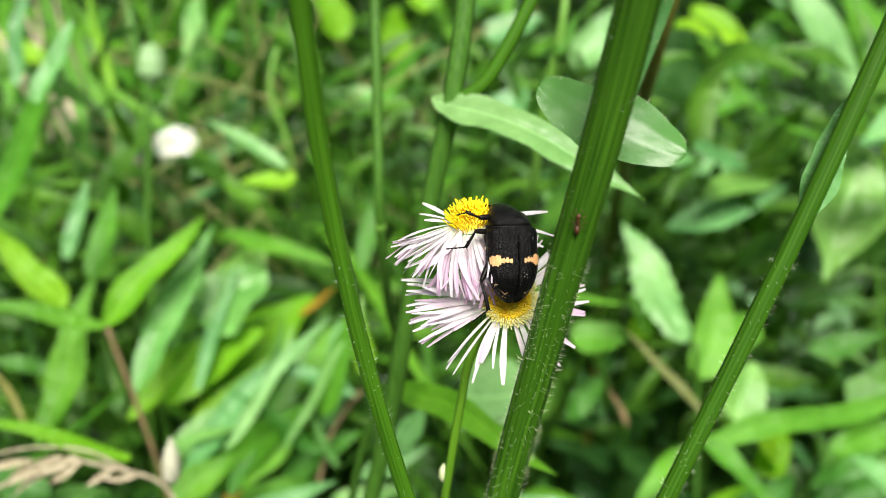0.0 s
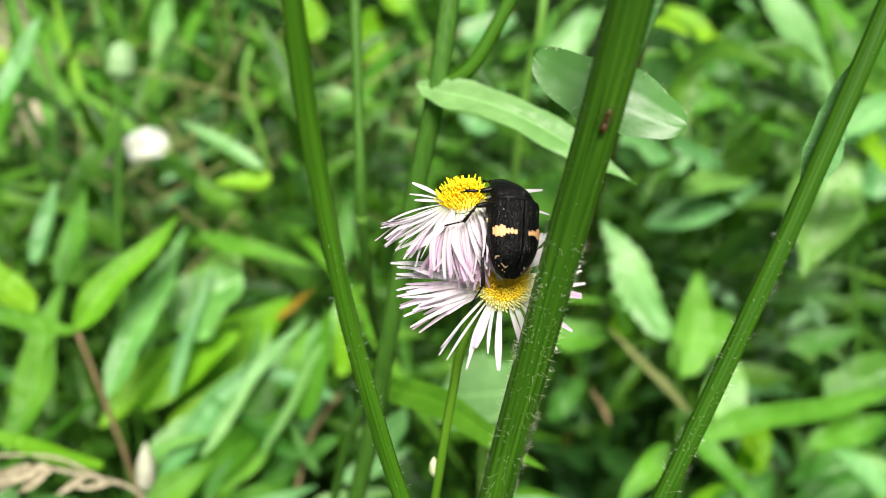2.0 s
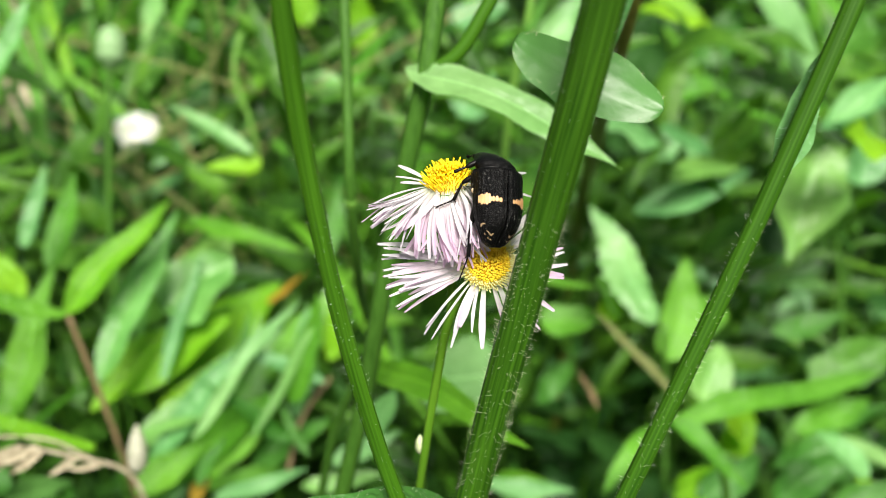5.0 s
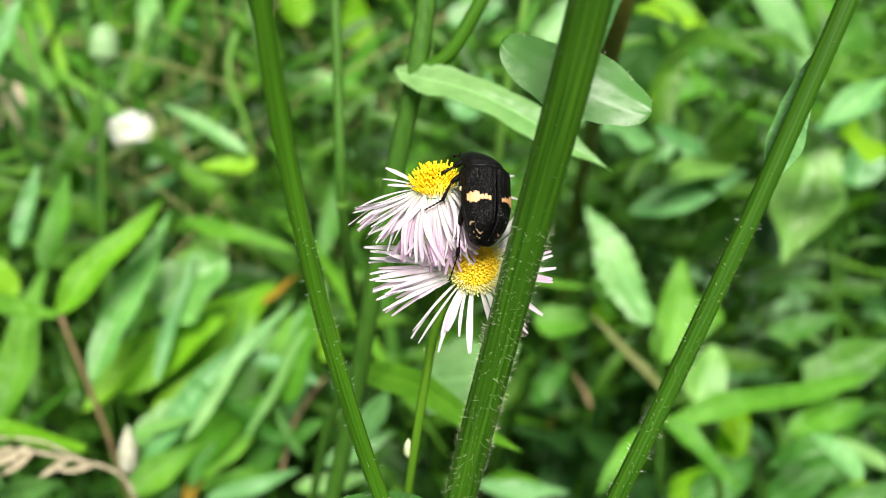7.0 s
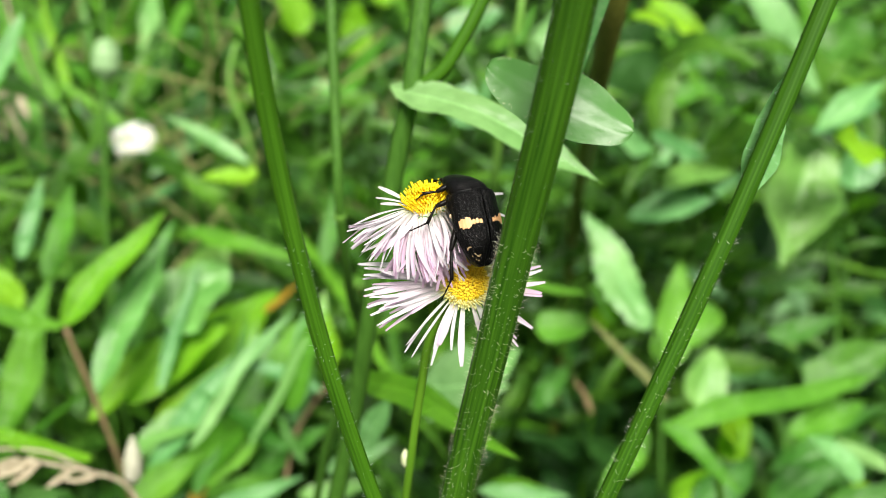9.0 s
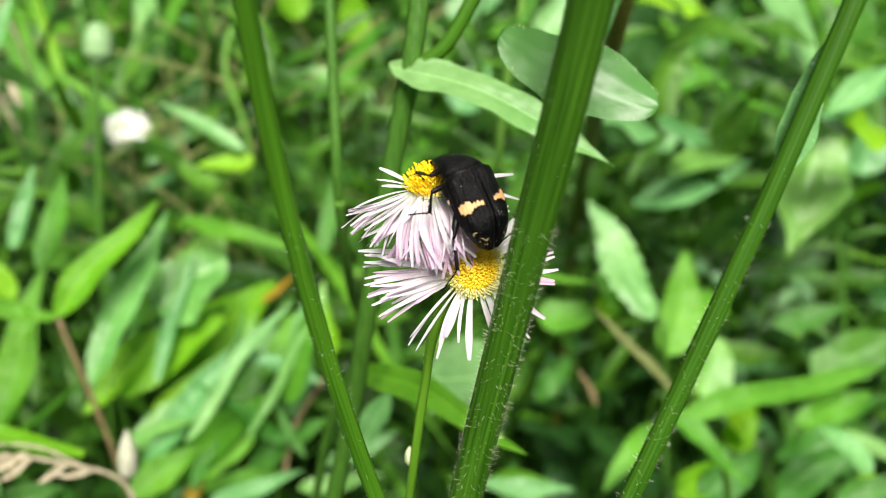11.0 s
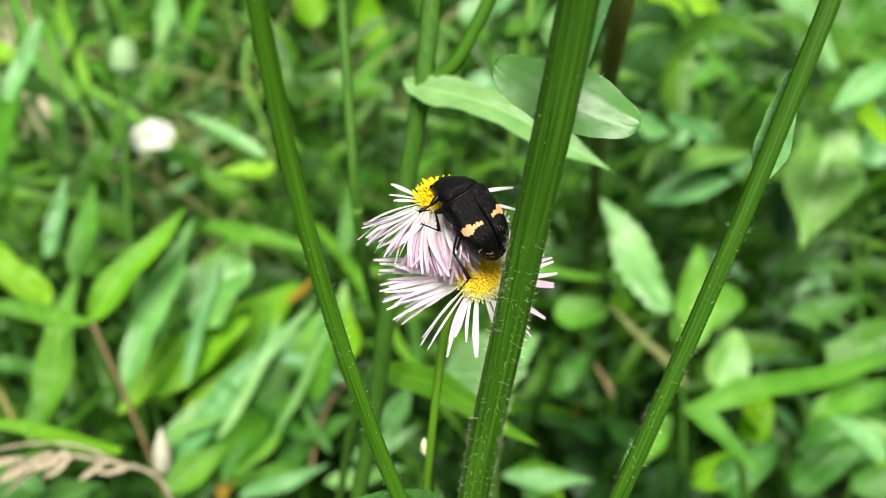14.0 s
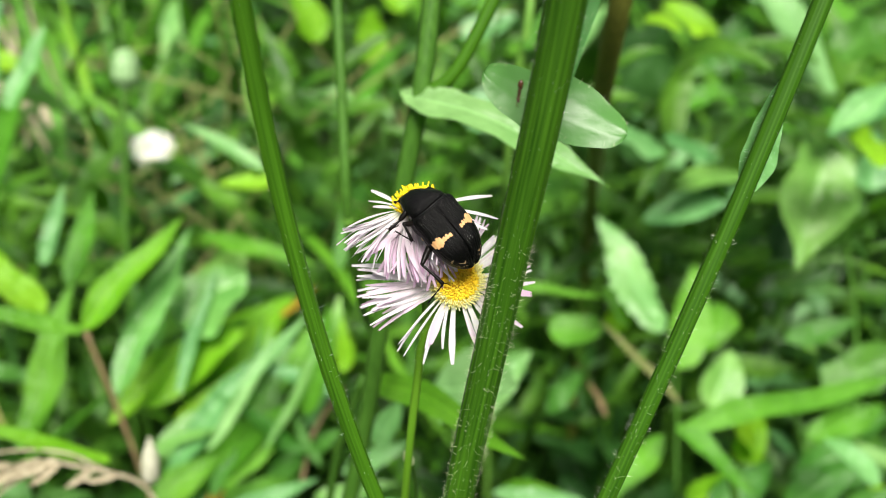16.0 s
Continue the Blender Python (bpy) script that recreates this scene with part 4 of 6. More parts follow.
# branching stem with a clasping leaf
branching = weed((-0.0175, 0.1161, 0.0000), "branching fleabane stem with a clasping leaf", "plant stem", "fleabane_plant")
stalk(branching, [(-0.0175, 0.1161, 0.0000), (-0.0175, 0.1161, 0.3669), (-0.0105, 0.1185, 0.3991), (-0.0065, 0.1204, 0.4218), (-0.0016, 0.1235, 0.4468), (0.0015, 0.1255, 0.4613), (0.0032, 0.1289, 0.4718), (0.0046, 0.1329, 0.4837)], 0.0017, 0.0016, M_STEM_MID, sides=20, ridges=8)
stalk(branching, [(0.0016, 0.1251, 0.4610), (0.0062, 0.1252, 0.4639), (0.0108, 0.1270, 0.4704), (0.0148, 0.1296, 0.4776), (0.0184, 0.1322, 0.4846)], 0.0012, 0.0011, M_STEM, name="branch", sides=16, ridges=7)
blade(branching, (-0.0019, 0.1258, 0.4618), (0.0312, 0.1078, 0.4512), 0.0076, M_CLASP, shape="lance", up=TILT, fold=0.12, bow=0.06, teeth=5, wave=0.03, label="pale green clasping leaf", nv=8)
# thin stem
thin = weed((-0.0135, 0.2768, 0.0000), "thin upright green stem", "plant stem", "thin_weed")
stalk(thin, [(-0.0135, 0.2768, 0.0000), (-0.0156, 0.2605, 0.3084), (-0.0136, 0.1829, 0.3754), (-0.0124, 0.1429, 0.4173), (-0.0126, 0.1383, 0.4342), (-0.0128, 0.1449, 0.4531), (-0.0131, 0.1532, 0.4730), (-0.0131, 0.1568, 0.4817)], 0.0010, 0.0011, M_STEM_MID, sides=14)
part("node", shifted(tube([(-0.0126, 0.1385, 0.4304), (-0.0126, 0.1386, 0.4316), (-0.0127, 0.1387, 0.4328)], 0.001, 0.001, 14, 4, radii=[0.0010, 0.00135, 0.0010]), thin.location), M_STEM_LIGHT, thin)
# small stem with the white bud
budded = weed((-0.0002, 0.0828, 0.0000), "tiny white bud on a hairy side stalk", "bud", "flower_bud")
stalk(budded, [(-0.0002, 0.0828, 0.0000), (0.0004, 0.0862, 0.3959), (0.0009, 0.0855, 0.4094), (0.0007, 0.0812, 0.4196)], 0.0003, 0.0003)
part("bud", shifted(tube([(0.0007, 0.0812, 0.4197), (0.0003, 0.0806, 0.4204), (0.0001, 0.0804, 0.4219), (0.0001, 0.0808, 0.4230)], 0.0005, 0.0002, 14, 4, radii=[0.0003, 0.0007, 0.00078, 0.0006, 0.0001]), budded.location), M_WHITE_BUD, budded)
# long leaf in front of the dark hollow
low_leaf = weed((-0.0124, 0.1573, 0.0000), "long bright green grass leaf", "grass", "grass_plant")
stalk(low_leaf, [(-0.0124, 0.1573, 0.0000), (-0.0201, 0.1442, 0.3665), (-0.0121, 0.1401, 0.3906)], 0.0012, 0.0010)
blade(low_leaf, (-0.0120, 0.1396, 0.3918), (0.0213, 0.1057, 0.3963), 0.0068, M_BRIGHT, shape="lance", up=GREEN_UP, fold=0.2, bow=0.05)
blade(low_leaf, (0.0030, 0.1666, 0.3660), (0.0260, 0.1560, 0.3740), 0.0240, M_CLASP, shape="ovate", up=(0, -0.3, 0.95), fold=0.1, teeth=7)
blade(low_leaf, (-0.0118, 0.1592, 0.3520), (-0.0050, 0.1640, 0.3640), 0.0076, M_CLASP, shape="ovate", up=(0, -0.3, 0.95), fold=0.2)

# white flower and nodding bud at the far side
far_flower_line = [(-0.1476, 0.3094, 0.0000), (-0.1518, 0.3134, 0.2480), (-0.1499, 0.3472, 0.3222), (-0.1474, 0.3642, 0.3585), (-0.1383, 0.3666, 0.3630), (-0.1344, 0.3646, 0.3656)]
far_flower = weed(far_flower_line[0], "white fleabane flower far behind, facing the sky", "flower", "fleabane_flower", "fleabane flowers")
stalk(far_flower, far_flower_line, 0.0014, 0.0010)
far_head = part("flower_head", shifted(tube([(-0.1398, 0.3675, 0.3627), (-0.1371, 0.3662, 0.3644), (-0.1350, 0.3648, 0.3661)], 0.002, 0.004, 16, 4), far_flower.location), M_STEM_LIGHT, far_flower)
far_disc = part("disc", shifted(tube([(-0.1350, 0.3648, 0.3661), (-0.1337, 0.3632, 0.3673), (-0.1325, 0.3618, 0.3684)], 0.0035, 0.001, 16, 4, radii=[0.0014, 0.0014, 0.0008]), far_flower.location), M_AMBER, far_head)
far_pose = Matrix.Translation(Vector((-0.1340, 0.3641, 0.3669)) - far_flower.location) @ Vector((0.08, -0.50, 0.86)).to_track_quat("Z", "Y").to_matrix().to_4x4()
for k in range(60):
    ray = new("petal", WHITE_PETALS[k % 3])
    ray.parent = far_head
    ray.matrix_basis = far_pose @ pose(0, 0, 0, 0, 0, k * 6.0 + (k % 5)) @ pose(0.0012, 0, 0.0004, 0, -3 + (k * 7) % 9, 0) @ Matrix.Diagonal((1.32, 2.2, 1.0, 1))

bud_line = [(-0.1192, 0.2760, 0.0000), (-0.1192, 0.2760, 0.3587), (-0.1172, 0.2894, 0.3947), (-0.1158, 0.2980, 0.4151), (-0.1148, 0.3023, 0.4252)]
bud_plant = weed(bud_line[0], "nodding pale green flower bud on a thin stalk", "bud", "flower_bud")
stalk(bud_plant, bud_line, 0.0013, 0.0011)
part("bud", shifted(tube([(-0.1154, 0.2978, 0.4147), (-0.1151, 0.2994, 0.4181), (-0.1149, 0.3017, 0.4231), (-0.1143, 0.3035, 0.4275), (-0.1139, 0.3045, 0.4295)], 0.005, 0.002, 16, 5, radii=[0.0015, 0.0052, 0.0055, 0.0042, 0.001]), bud_plant.location), M_GREEN_BUD, bud_plant)
stalk(bud_plant, [(-0.1148, 0.3028, 0.4262), (-0.1149, 0.3075, 0.4393), (-0.1146, 0.3147, 0.4572)], 0.0010, 0.0009)

# grass with reddish stem and folded blades
folded = weed((-0.1108, 0.2201, 0.0000), "reddish stemmed grass with bright folded blades", "grass", "grass_plant")
stalk(folded, [(-0.1108, 0.2201, 0.0000), (-0.1057, 0.2115, 0.3121), (-0.1098, 0.2152, 0.3295), (-0.1159, 0.2212, 0.3516)], 0.0009, 0.0009, M_RED_STEM, label="reddish brown stem")
blade(folded, (-0.1168, 0.2206, 0.3525), (-0.0862, 0.2531, 0.3797), 0.0115, M_LIME, shape="lance", up=TILT, fold=0.3, bow=0.03)
blade(folded, (-0.1170, 0.2206, 0.3525), (-0.1554, 0.2125, 0.3672), 0.0065, M_GRASS, shape="blade", up=GREEN_UP, bow=0.03)
blade(folded, (-0.1082, 0.2147, 0.3287), (-0.0897, 0.2697, 0.3681), 0.0124, M_FRESH, shape="lance", up=TILT, fold=0.2)
blade(folded, (-0.1533, 0.2211, 0.2980), (-0.1402, 0.2695, 0.3466), 0.0137, M_GRASS, shape="lance", up=TILT, fold=0.2)
blade(folded, (-0.1470, 0.2760, 0.3375), (-0.1428, 0.3092, 0.3680), 0.0108, M_GRASS, shape="lance", up=TILT, fold=0.2)
blade(folded, (-0.1520, 0.2626, 0.3335), (-0.1798, 0.2697, 0.3681), 0.0124, M_LIME, shape="lance", up=TILT)
blade(folded, (-0.0877, 0.1623, 0.3472), (-0.1243, 0.1563, 0.3679), 0.0046, M_LIME, shape="blade", up=GREEN_UP, bow=0.04)
blade(folded, (-0.1905, 0.2687, 0.3024), (-0.1688, 0.2750, 0.2931), 0.0078, M_LEAF, shape="blade", up=GREEN_UP)
blade(folded, (-0.1411, 0.2016, 0.3254), (-0.1539, 0.2117, 0.3443), 0.0025, M_TAN_LEAF, shape="blade", up=TILT, label="straw coloured blade")
blade(folded, (-0.1175, 0.1682, 0.3264), (-0.1396, 0.1717, 0.3331), 0.0102, M_LEAF, shape="lance", up=TILT)
# tall blades at the edge
edge_grass = weed((-0.2238, 0.2931, 0.0000), "tall light green grass blades", "grass", "grass_plant")
stalk(edge_grass, [(-0.2238, 0.2931, 0.0000), (-0.2238, 0.2931, 0.2844), (-0.1881, 0.2765, 0.3597)], 0.0015, 0.0012)
blade(edge_grass, (-0.1881, 0.2760, 0.3587), (-0.1440, 0.3065, 0.4374), 0.0115, M_GRASS, shape="blade", up=TILT, fold=0.25)
blade(edge_grass, (-0.1930, 0.3913, 0.3413), (-0.2208, 0.4436, 0.4396), 0.0080, M_GRASS, shape="blade", up=TILT)
blade(edge_grass, (-0.1802, 0.4095, 0.3543), (-0.2249, 0.4617, 0.4310), 0.0065, M_GRASS, shape="blade", up=TILT)
blade(edge_grass, (-0.1961, 0.4397, 0.3472), (-0.2148, 0.4827, 0.4279), 0.0061, M_LIME, shape="blade", up=TILT)
blade(edge_grass, (-0.2198, 0.4289, 0.3907), (-0.2610, 0.4291, 0.4123), 0.0127, M_LIME, shape="blade", up=TILT)
blade(edge_grass, (-0.1966, 0.4918, 0.3599), (-0.2132, 0.5246, 0.4216), 0.0081, M_LEAF, shape="blade", up=TILT)
blade(edge_grass, (-0.1736, 0.4006, 0.2949), (-0.1935, 0.4379, 0.3651), 0.0113, M_LEAF, shape="lance", up=TILT)
for foot, tip, wide in (((-0.2077, 0.4066, 0.3487), (-0.2419, 0.4497, 0.4298), 0.0028), ((-0.2249, 0.4176, 0.3481), (-0.2372, 0.4601, 0.4282), 0.0026), ((-0.2051, 0.4317, 0.3534), (-0.2283, 0.4706, 0.4266), 0.0027), ((-0.2239, 0.4058, 0.3686), (-0.2487, 0.4320, 0.4178), 0.0037), ((-0.1921, 0.3844, 0.3710), (-0.1979, 0.3934, 0.3879), 0.0041)):
    blade(edge_grass, foot, tip, wide, M_DRY, shape="blade", up=TILT, label="dry straw coloured blade")
blade(edge_grass, (-0.2166, 0.3836, 0.3907), (-0.2122, 0.4092, 0.4389), 0.0086, M_PALE, shape="blade", up=TILT)
# brown dry grass and papery bud
dry = weed((-0.0736, 0.1548, 0.0000), "dry curled brown grass with a papery bud", "dry grass", "dry_grass")
stalk(dry, [(-0.0736, 0.1548, 0.0000), (-0.0736, 0.1548, 0.3225), (-0.0779, 0.1568, 0.3434), (-0.0895, 0.1558, 0.3500), (-0.1022, 0.1553, 0.3532), (-0.1153, 0.1520, 0.3492), (-0.1268, 0.1477, 0.3433)], 0.0006, 0.0005, M_DRY)
blade(dry, (-0.1019, 0.1559, 0.3544), (-0.1176, 0.1512, 0.3476), 0.0039, M_DRY, shape="lance", up=FACE, fold=0.9, bow=0.16, label="dry curled blade")
blade(dry, (-0.0962, 0.1555, 0.3536), (-0.1055, 0.1514, 0.3482), 0.0026, M_DRY, shape="lance", up=FACE, fold=0.7, bow=0.15, label="dry curled blade")
blade(dry, (-0.0887, 0.1560, 0.3503), (-0.0957, 0.1512, 0.3476), 0.0021, M_DRY, shape="lance", up=FACE, fold=0.7, bow=0.15, label="dry curled blade")
part("bud", shifted(tube([(-0.0747, 0.1560, 0.3440), (-0.0747, 0.1568, 0.3455), (-0.0744, 0.1580, 0.3499), (-0.0744, 0.1597, 0.3531), (-0.0745, 0.1612, 0.3559)], 0.003, 0.001, 14, 5, radii=[0.0010, 0.0024, 0.0026, 0.0017, 0.0003]), dry.location), M_SEPAL, dry, "papery cream bud")
for foot, tip, wide in (((-0.0977, 0.1559, 0.3544), (-0.1112, 0.1511, 0.3518), 0.0027), ((-0.1098, 0.1553, 0.3532), (-0.1244, 0.1536, 0.3522), 0.0024), ((-0.0826, 0.1566, 0.3472), (-0.0928, 0.1530, 0.3490), 0.0018), ((-0.1007, 0.1553, 0.3532), (-0.1165, 0.1514, 0.3437), 0.0018)):
    blade(dry, foot, tip, wide, M_DRY, shape="lance", up=FACE, fold=0.9, bow=0.12, label="dry curled blade")
stalk(dry, [(-0.0860, 0.1563, 0.3487), (-0.0951, 0.1571, 0.3545), (-0.1093, 0.1561, 0.3570), (-0.1238, 0.1540, 0.3550)], 0.0004, 0.0003, M_DRY, name="twig")
# broad leaves in the middle
broad = weed((-0.0860, 0.2390, 0.0000), "broad pale green overlapping leaves", "weed", "broadleaf_weed")
stalk(broad, [(-0.0860, 0.2390, 0.0000), (-0.0860, 0.2390, 0.2466), (-0.0798, 0.2369, 0.2745), (-0.0717, 0.2460, 0.3023)], 0.0012, 0.0010)
blade(broad, (-0.0987, 0.2166, 0.2896), (-0.0458, 0.2567, 0.3332), 0.0106, M_PALE, shape="lance", up=TILT, fold=0.3, bow=0.03)
blade(broad, (-0.0804, 0.2204, 0.2755), (-0.0520, 0.2494, 0.2980), 0.0114, M_GRASS, shape="lance", up=TILT, fold=0.2, bow=0.04)
blade(broad, (-0.1046, 0.2473, 0.2834), (-0.0642, 0.2709, 0.3067), 0.0132, M_LIME, shape="ovate", up=TILT, fold=0.2)
blade(broad, (-0.1212, 0.2698, 0.2831), (-0.0809, 0.2946, 0.3086), 0.0160, M_GRASS, shape="ovate", up=TILT, fold=0.15, wave=0.05)
blade(broad, (-0.1183, 0.3115, 0.2977), (-0.0856, 0.3268, 0.3265), 0.0286, M_FRESH, shape="ovate", up=TILT, fold=0.12, wave=0.08)
blade(broad, (-0.0371, 0.2946, 0.3086), (-0.0642, 0.2618, 0.2895), 0.0150, M_GRASS, shape="lance", up=TILT)
blade(broad, (-0.0501, 0.2550, 0.2766), (-0.0449, 0.2820, 0.3168), 0.0117, M_PALE, shape="lance", up=TILT)
blade(broad, (-0.0804, 0.2194, 0.2735), (-0.0446, 0.2145, 0.2858), 0.0066, M_LEAF, shape="lance", up=TILT)
blade(broad, (-0.0998, 0.2038, 0.2868), (-0.0756, 0.2201, 0.2962), 0.0122, M_GRASS, shape="lance", up=TILT)
blade(broad, (-0.0669, 0.2384, 0.2668), (-0.0339, 0.2473, 0.2834), 0.0123, M_LEAF, shape="lance", up=TILT)
blade(broad, (-0.1071, 0.2496, 0.2558), (-0.0467, 0.2868, 0.3046), 0.0300, M_LEAF, shape="ovate", up=TILT, fold=0.2, wave=0.08)
blade(broad, (-0.1177, 0.2869, 0.2727), (-0.0602, 0.3123, 0.3099), 0.0292, M_LIME, shape="ovate", up=TILT, fold=0.2, wave=0.08)
blade(broad, (-0.1235, 0.2334, 0.2999), (-0.0905, 0.2677, 0.3219), 0.0100, M_LIME, shape="lance", up=TILT, fold=0.3, wave=0.05)
blade(broad, (-0.1297, 0.2766, 0.2783), (-0.0893, 0.2889, 0.3051), 0.0230, M_FRESH, shape="ovate", up=TILT, fold=0.2, wave=0.07)
blade(broad, (-0.0318, 0.2454, 0.3133), (-0.0320, 0.2557, 0.3328), 0.0075, M_LIME, shape="ovate", up=TILT)
blade(broad, (-0.0293, 0.2038, 0.2990), (-0.0043, 0.2084, 0.3098), 0.0080, M_PALE, shape="lance", up=TILT, wave=0.05)
blade(broad, (-0.0418, 0.2080, 0.2844), (-0.0087, 0.2088, 0.2888), 0.0074, M_FRESH, shape="lance", up=TILT, wave=0.05)
blade(broad, (-0.0788, 0.2087, 0.3067), (-0.0564, 0.2431, 0.3395), 0.0049, M_CLASP, shape="lance", up=TILT, fold=0.5, sway=0.04)
blade(broad, (-0.0596, 0.2163, 0.2997), (-0.0318, 0.2525, 0.3359), 0.0043, M_FRESH, shape="lance", up=TILT, fold=0.5, sway=-0.03)
blade(broad, (-0.0959, 0.2391, 0.3106), (-0.0844, 0.2750, 0.3462), 0.0055, M_PALE, shape="blade", up=TILT, fold=0.4)
blade(broad, (-0.1141, 0.2605, 0.3084), (-0.1091, 0.2915, 0.3453), 0.0053, M_LEAF, shape="lance", up=TILT, fold=0.4)
blade(broad, (-0.0671, 0.2281, 0.3112), (-0.0616, 0.2525, 0.3359), 0.0044, M_LEAF, shape="lance", up=TILT, fold=0.4)
blade(broad, (-0.0754, 0.1974, 0.2962), (-0.0666, 0.2096, 0.3085), 0.0048, M_LEAF, shape="lance", up=TILT, fold=0.3)
blade(broad, (-0.0393, 0.2171, 0.2905), (-0.0528, 0.2359, 0.3047), 0.0044, M_LEAF, shape="lance", up=TILT, fold=0.3)
blade(broad, (-0.0454, 0.2233, 0.2917), (-0.0753, 0.2261, 0.3182), 0.0064, M_LEAF, shape="lance", up=TILT, fold=0.3, wave=0.06)
blade(broad, (-0.0340, 0.2380, 0.3086), (-0.0705, 0.2483, 0.3173), 0.0066, M_PALE, shape="lance", up=TILT, fold=0.3, wave=0.06)
blade(broad, (-0.1044, 0.2206, 0.2971), (-0.0753, 0.2207, 0.3080), 0.0047, M_FRESH, shape="lance", up=TILT, fold=0.3)
blade(broad, (-0.0368, 0.2483, 0.3173), (-0.0329, 0.2652, 0.3385), 0.0068, M_FRESH, shape="lance", up=TILT, fold=0.2)
stalk(broad, [(-0.0503, 0.2241, 0.2717), (-0.0443, 0.2395, 0.2902), (-0.0334, 0.2510, 0.3011)], 0.0009, 0.0008, M_RED_STEM, name="twig", label="brownish twig")
blade(broad, (-0.0673, 0.3033, 0.3036), (-0.0474, 0.3013, 0.3211), 0.0034, M_DYING, shape="lance", up=TILT, label="orange dying blade")
blade(broad, (-0.1003, 0.3130, 0.3432), (-0.0461, 0.2968, 0.3340), 0.0088, M_GRASS, shape="lance", up=GREEN_UP)
blade(broad, (-0.0666, 0.3077, 0.3758), (-0.1019, 0.3156, 0.3949), 0.0073, M_PALE, shape="lance", up=TILT)
blade(broad, (-0.0639, 0.3107, 0.3708), (-0.0872, 0.3049, 0.3706), 0.0097, M_LIME, shape="ovate", up=TILT)
blade(broad, (-0.0351, 0.3904, 0.3822), (-0.0660, 0.3904, 0.3822), 0.0112, M_FRESH, shape="ovate", up=TILT)
blade(broad, (-0.0569, 0.3870, 0.3331), (-0.0693, 0.3913, 0.3413), 0.0155, M_LEAF, shape="ovate", up=TILT)
blade(broad, (-0.0318, 0.2608, 0.3516), (-0.0294, 0.2840, 0.3738), 0.0075, M_LEAF, shape="lance", up=TILT)
stalk(broad, [(-0.0710, 0.3401, 0.3621), (-0.0746, 0.3457, 0.3770), (-0.0811, 0.3541, 0.3991), (-0.0779, 0.3622, 0.4143)], 0.0008, 0.0013, M_STEM_LIGHT, name="pod", label="pale curled stalk")
# leaves on the sunny side
toothed = weed((0.1051, 0.2318, 0.0000), "weed with pale toothed leaves", "weed", "broadleaf_weed")
stalk(toothed, [(0.1051, 0.2318, 0.0000), (0.1051, 0.2318, 0.2543), (0.1063, 0.2495, 0.2876), (0.1002, 0.2515, 0.3233)], 0.0012, 0.0010)
blade(toothed, (0.0920, 0.2395, 0.3327), (0.0721, 0.2790, 0.3643), 0.0186, M_PALE, shape="lance", up=TILT, fold=-0.1, teeth=9, wave=0.03, nu=36)
blade(toothed, (0.1079, 0.2570, 0.3017), (0.1193, 0.2864, 0.3356), 0.0177, M_GRASS, shape="ovate", up=TILT, fold=0.15)
blade(toothed, (0.1021, 0.3134, 0.3439), (0.1633, 0.3323, 0.3581), 0.0167, M_PALE, shape="lance", up=TILT, fold=0.1, wave=0.04)
blade(toothed, (0.0849, 0.1953, 0.3348), (0.0605, 0.2171, 0.3544), 0.0036, M_TAN_LEAF, shape="blade", up=TILT, fold=0.3, label="tan withered blade")
blade(toothed, (0.0499, 0.2484, 0.3281), (0.0742, 0.2494, 0.3301), 0.0137, M_GRASS, shape="ovate", up=TILT)
blade(toothed, (0.0785, 0.2561, 0.3214), (0.0813, 0.2652, 0.3385), 0.0100, M_LIME, shape="ovate", up=TILT)
blade(toothed, (0.0333, 0.2481, 0.3490), (0.0696, 0.2461, 0.3452), 0.0043, M_GRASS, shape="blade", up=TILT)
blade(toothed, (0.1254, 0.2567, 0.2798), (0.1380, 0.2768, 0.2964), 0.0187, M_FRESH, shape="ovate", up=TILT)
blade(toothed, (0.0566, 0.2674, 0.2787), (0.0704, 0.2739, 0.2909), 0.0090, M_LEAF, shape="ovate", up=TILT)
blade(toothed, (0.0857, 0.2058, 0.3120), (0.0643, 0.1874, 0.2987), 0.0090, M_GRASS, shape="lance", up=TILT)
blade(toothed, (0.1505, 0.3913, 0.3840), (0.2021, 0.3789, 0.3606), 0.0088, M_GRASS, shape="blade", up=TILT)
blade(toothed, (0.1225, 0.3727, 0.3489), (0.1726, 0.3754, 0.3541), 0.0159, M_PALE, shape="lance", up=TILT, wave=0.05)
blade(toothed, (0.1447, 0.3030, 0.3031), (0.1304, 0.2850, 0.2904), 0.0159, M_GRASS, shape="ovate", up=TILT)
arching = weed((0.1157, 0.1970, 0.0000), "arching bright green grass blades", "grass", "grass_plant")
stalk(arching, [(0.1157, 0.1970, 0.0000), (0.1115, 0.1899, 0.2821), (0.1037, 0.1904, 0.3086), (0.0858, 0.1910, 0.3267)], 0.0016, 0.0014)
blade(arching, (0.0845, 0.1898, 0.3266), (0.1670, 0.2103, 0.3310), 0.0087, M_GRASS, shape="blade", up=TILT, fold=0.2, bow=0.03)
blade(arching, (0.0840, 0.1916, 0.3279), (0.1062, 0.1730, 0.3141), 0.0072, M_GRASS, shape="blade", up=TILT, bow=0.03)
blade(arching, (0.1732, 0.2256, 0.2852), (0.1449, 0.2204, 0.2755), 0.0155, M_LEAF, shape="ovate", up=TILT)
blade(arching, (0.1304, 0.2304, 0.2730), (0.1383, 0.2401, 0.2912), 0.0132, M_LIME, shape="ovate", up=TILT)
blade(arching, (0.1533, 0.1844, 0.3067), (0.1352, 0.1925, 0.3206), 0.0092, M_CLASP, shape="lance", up=TILT)
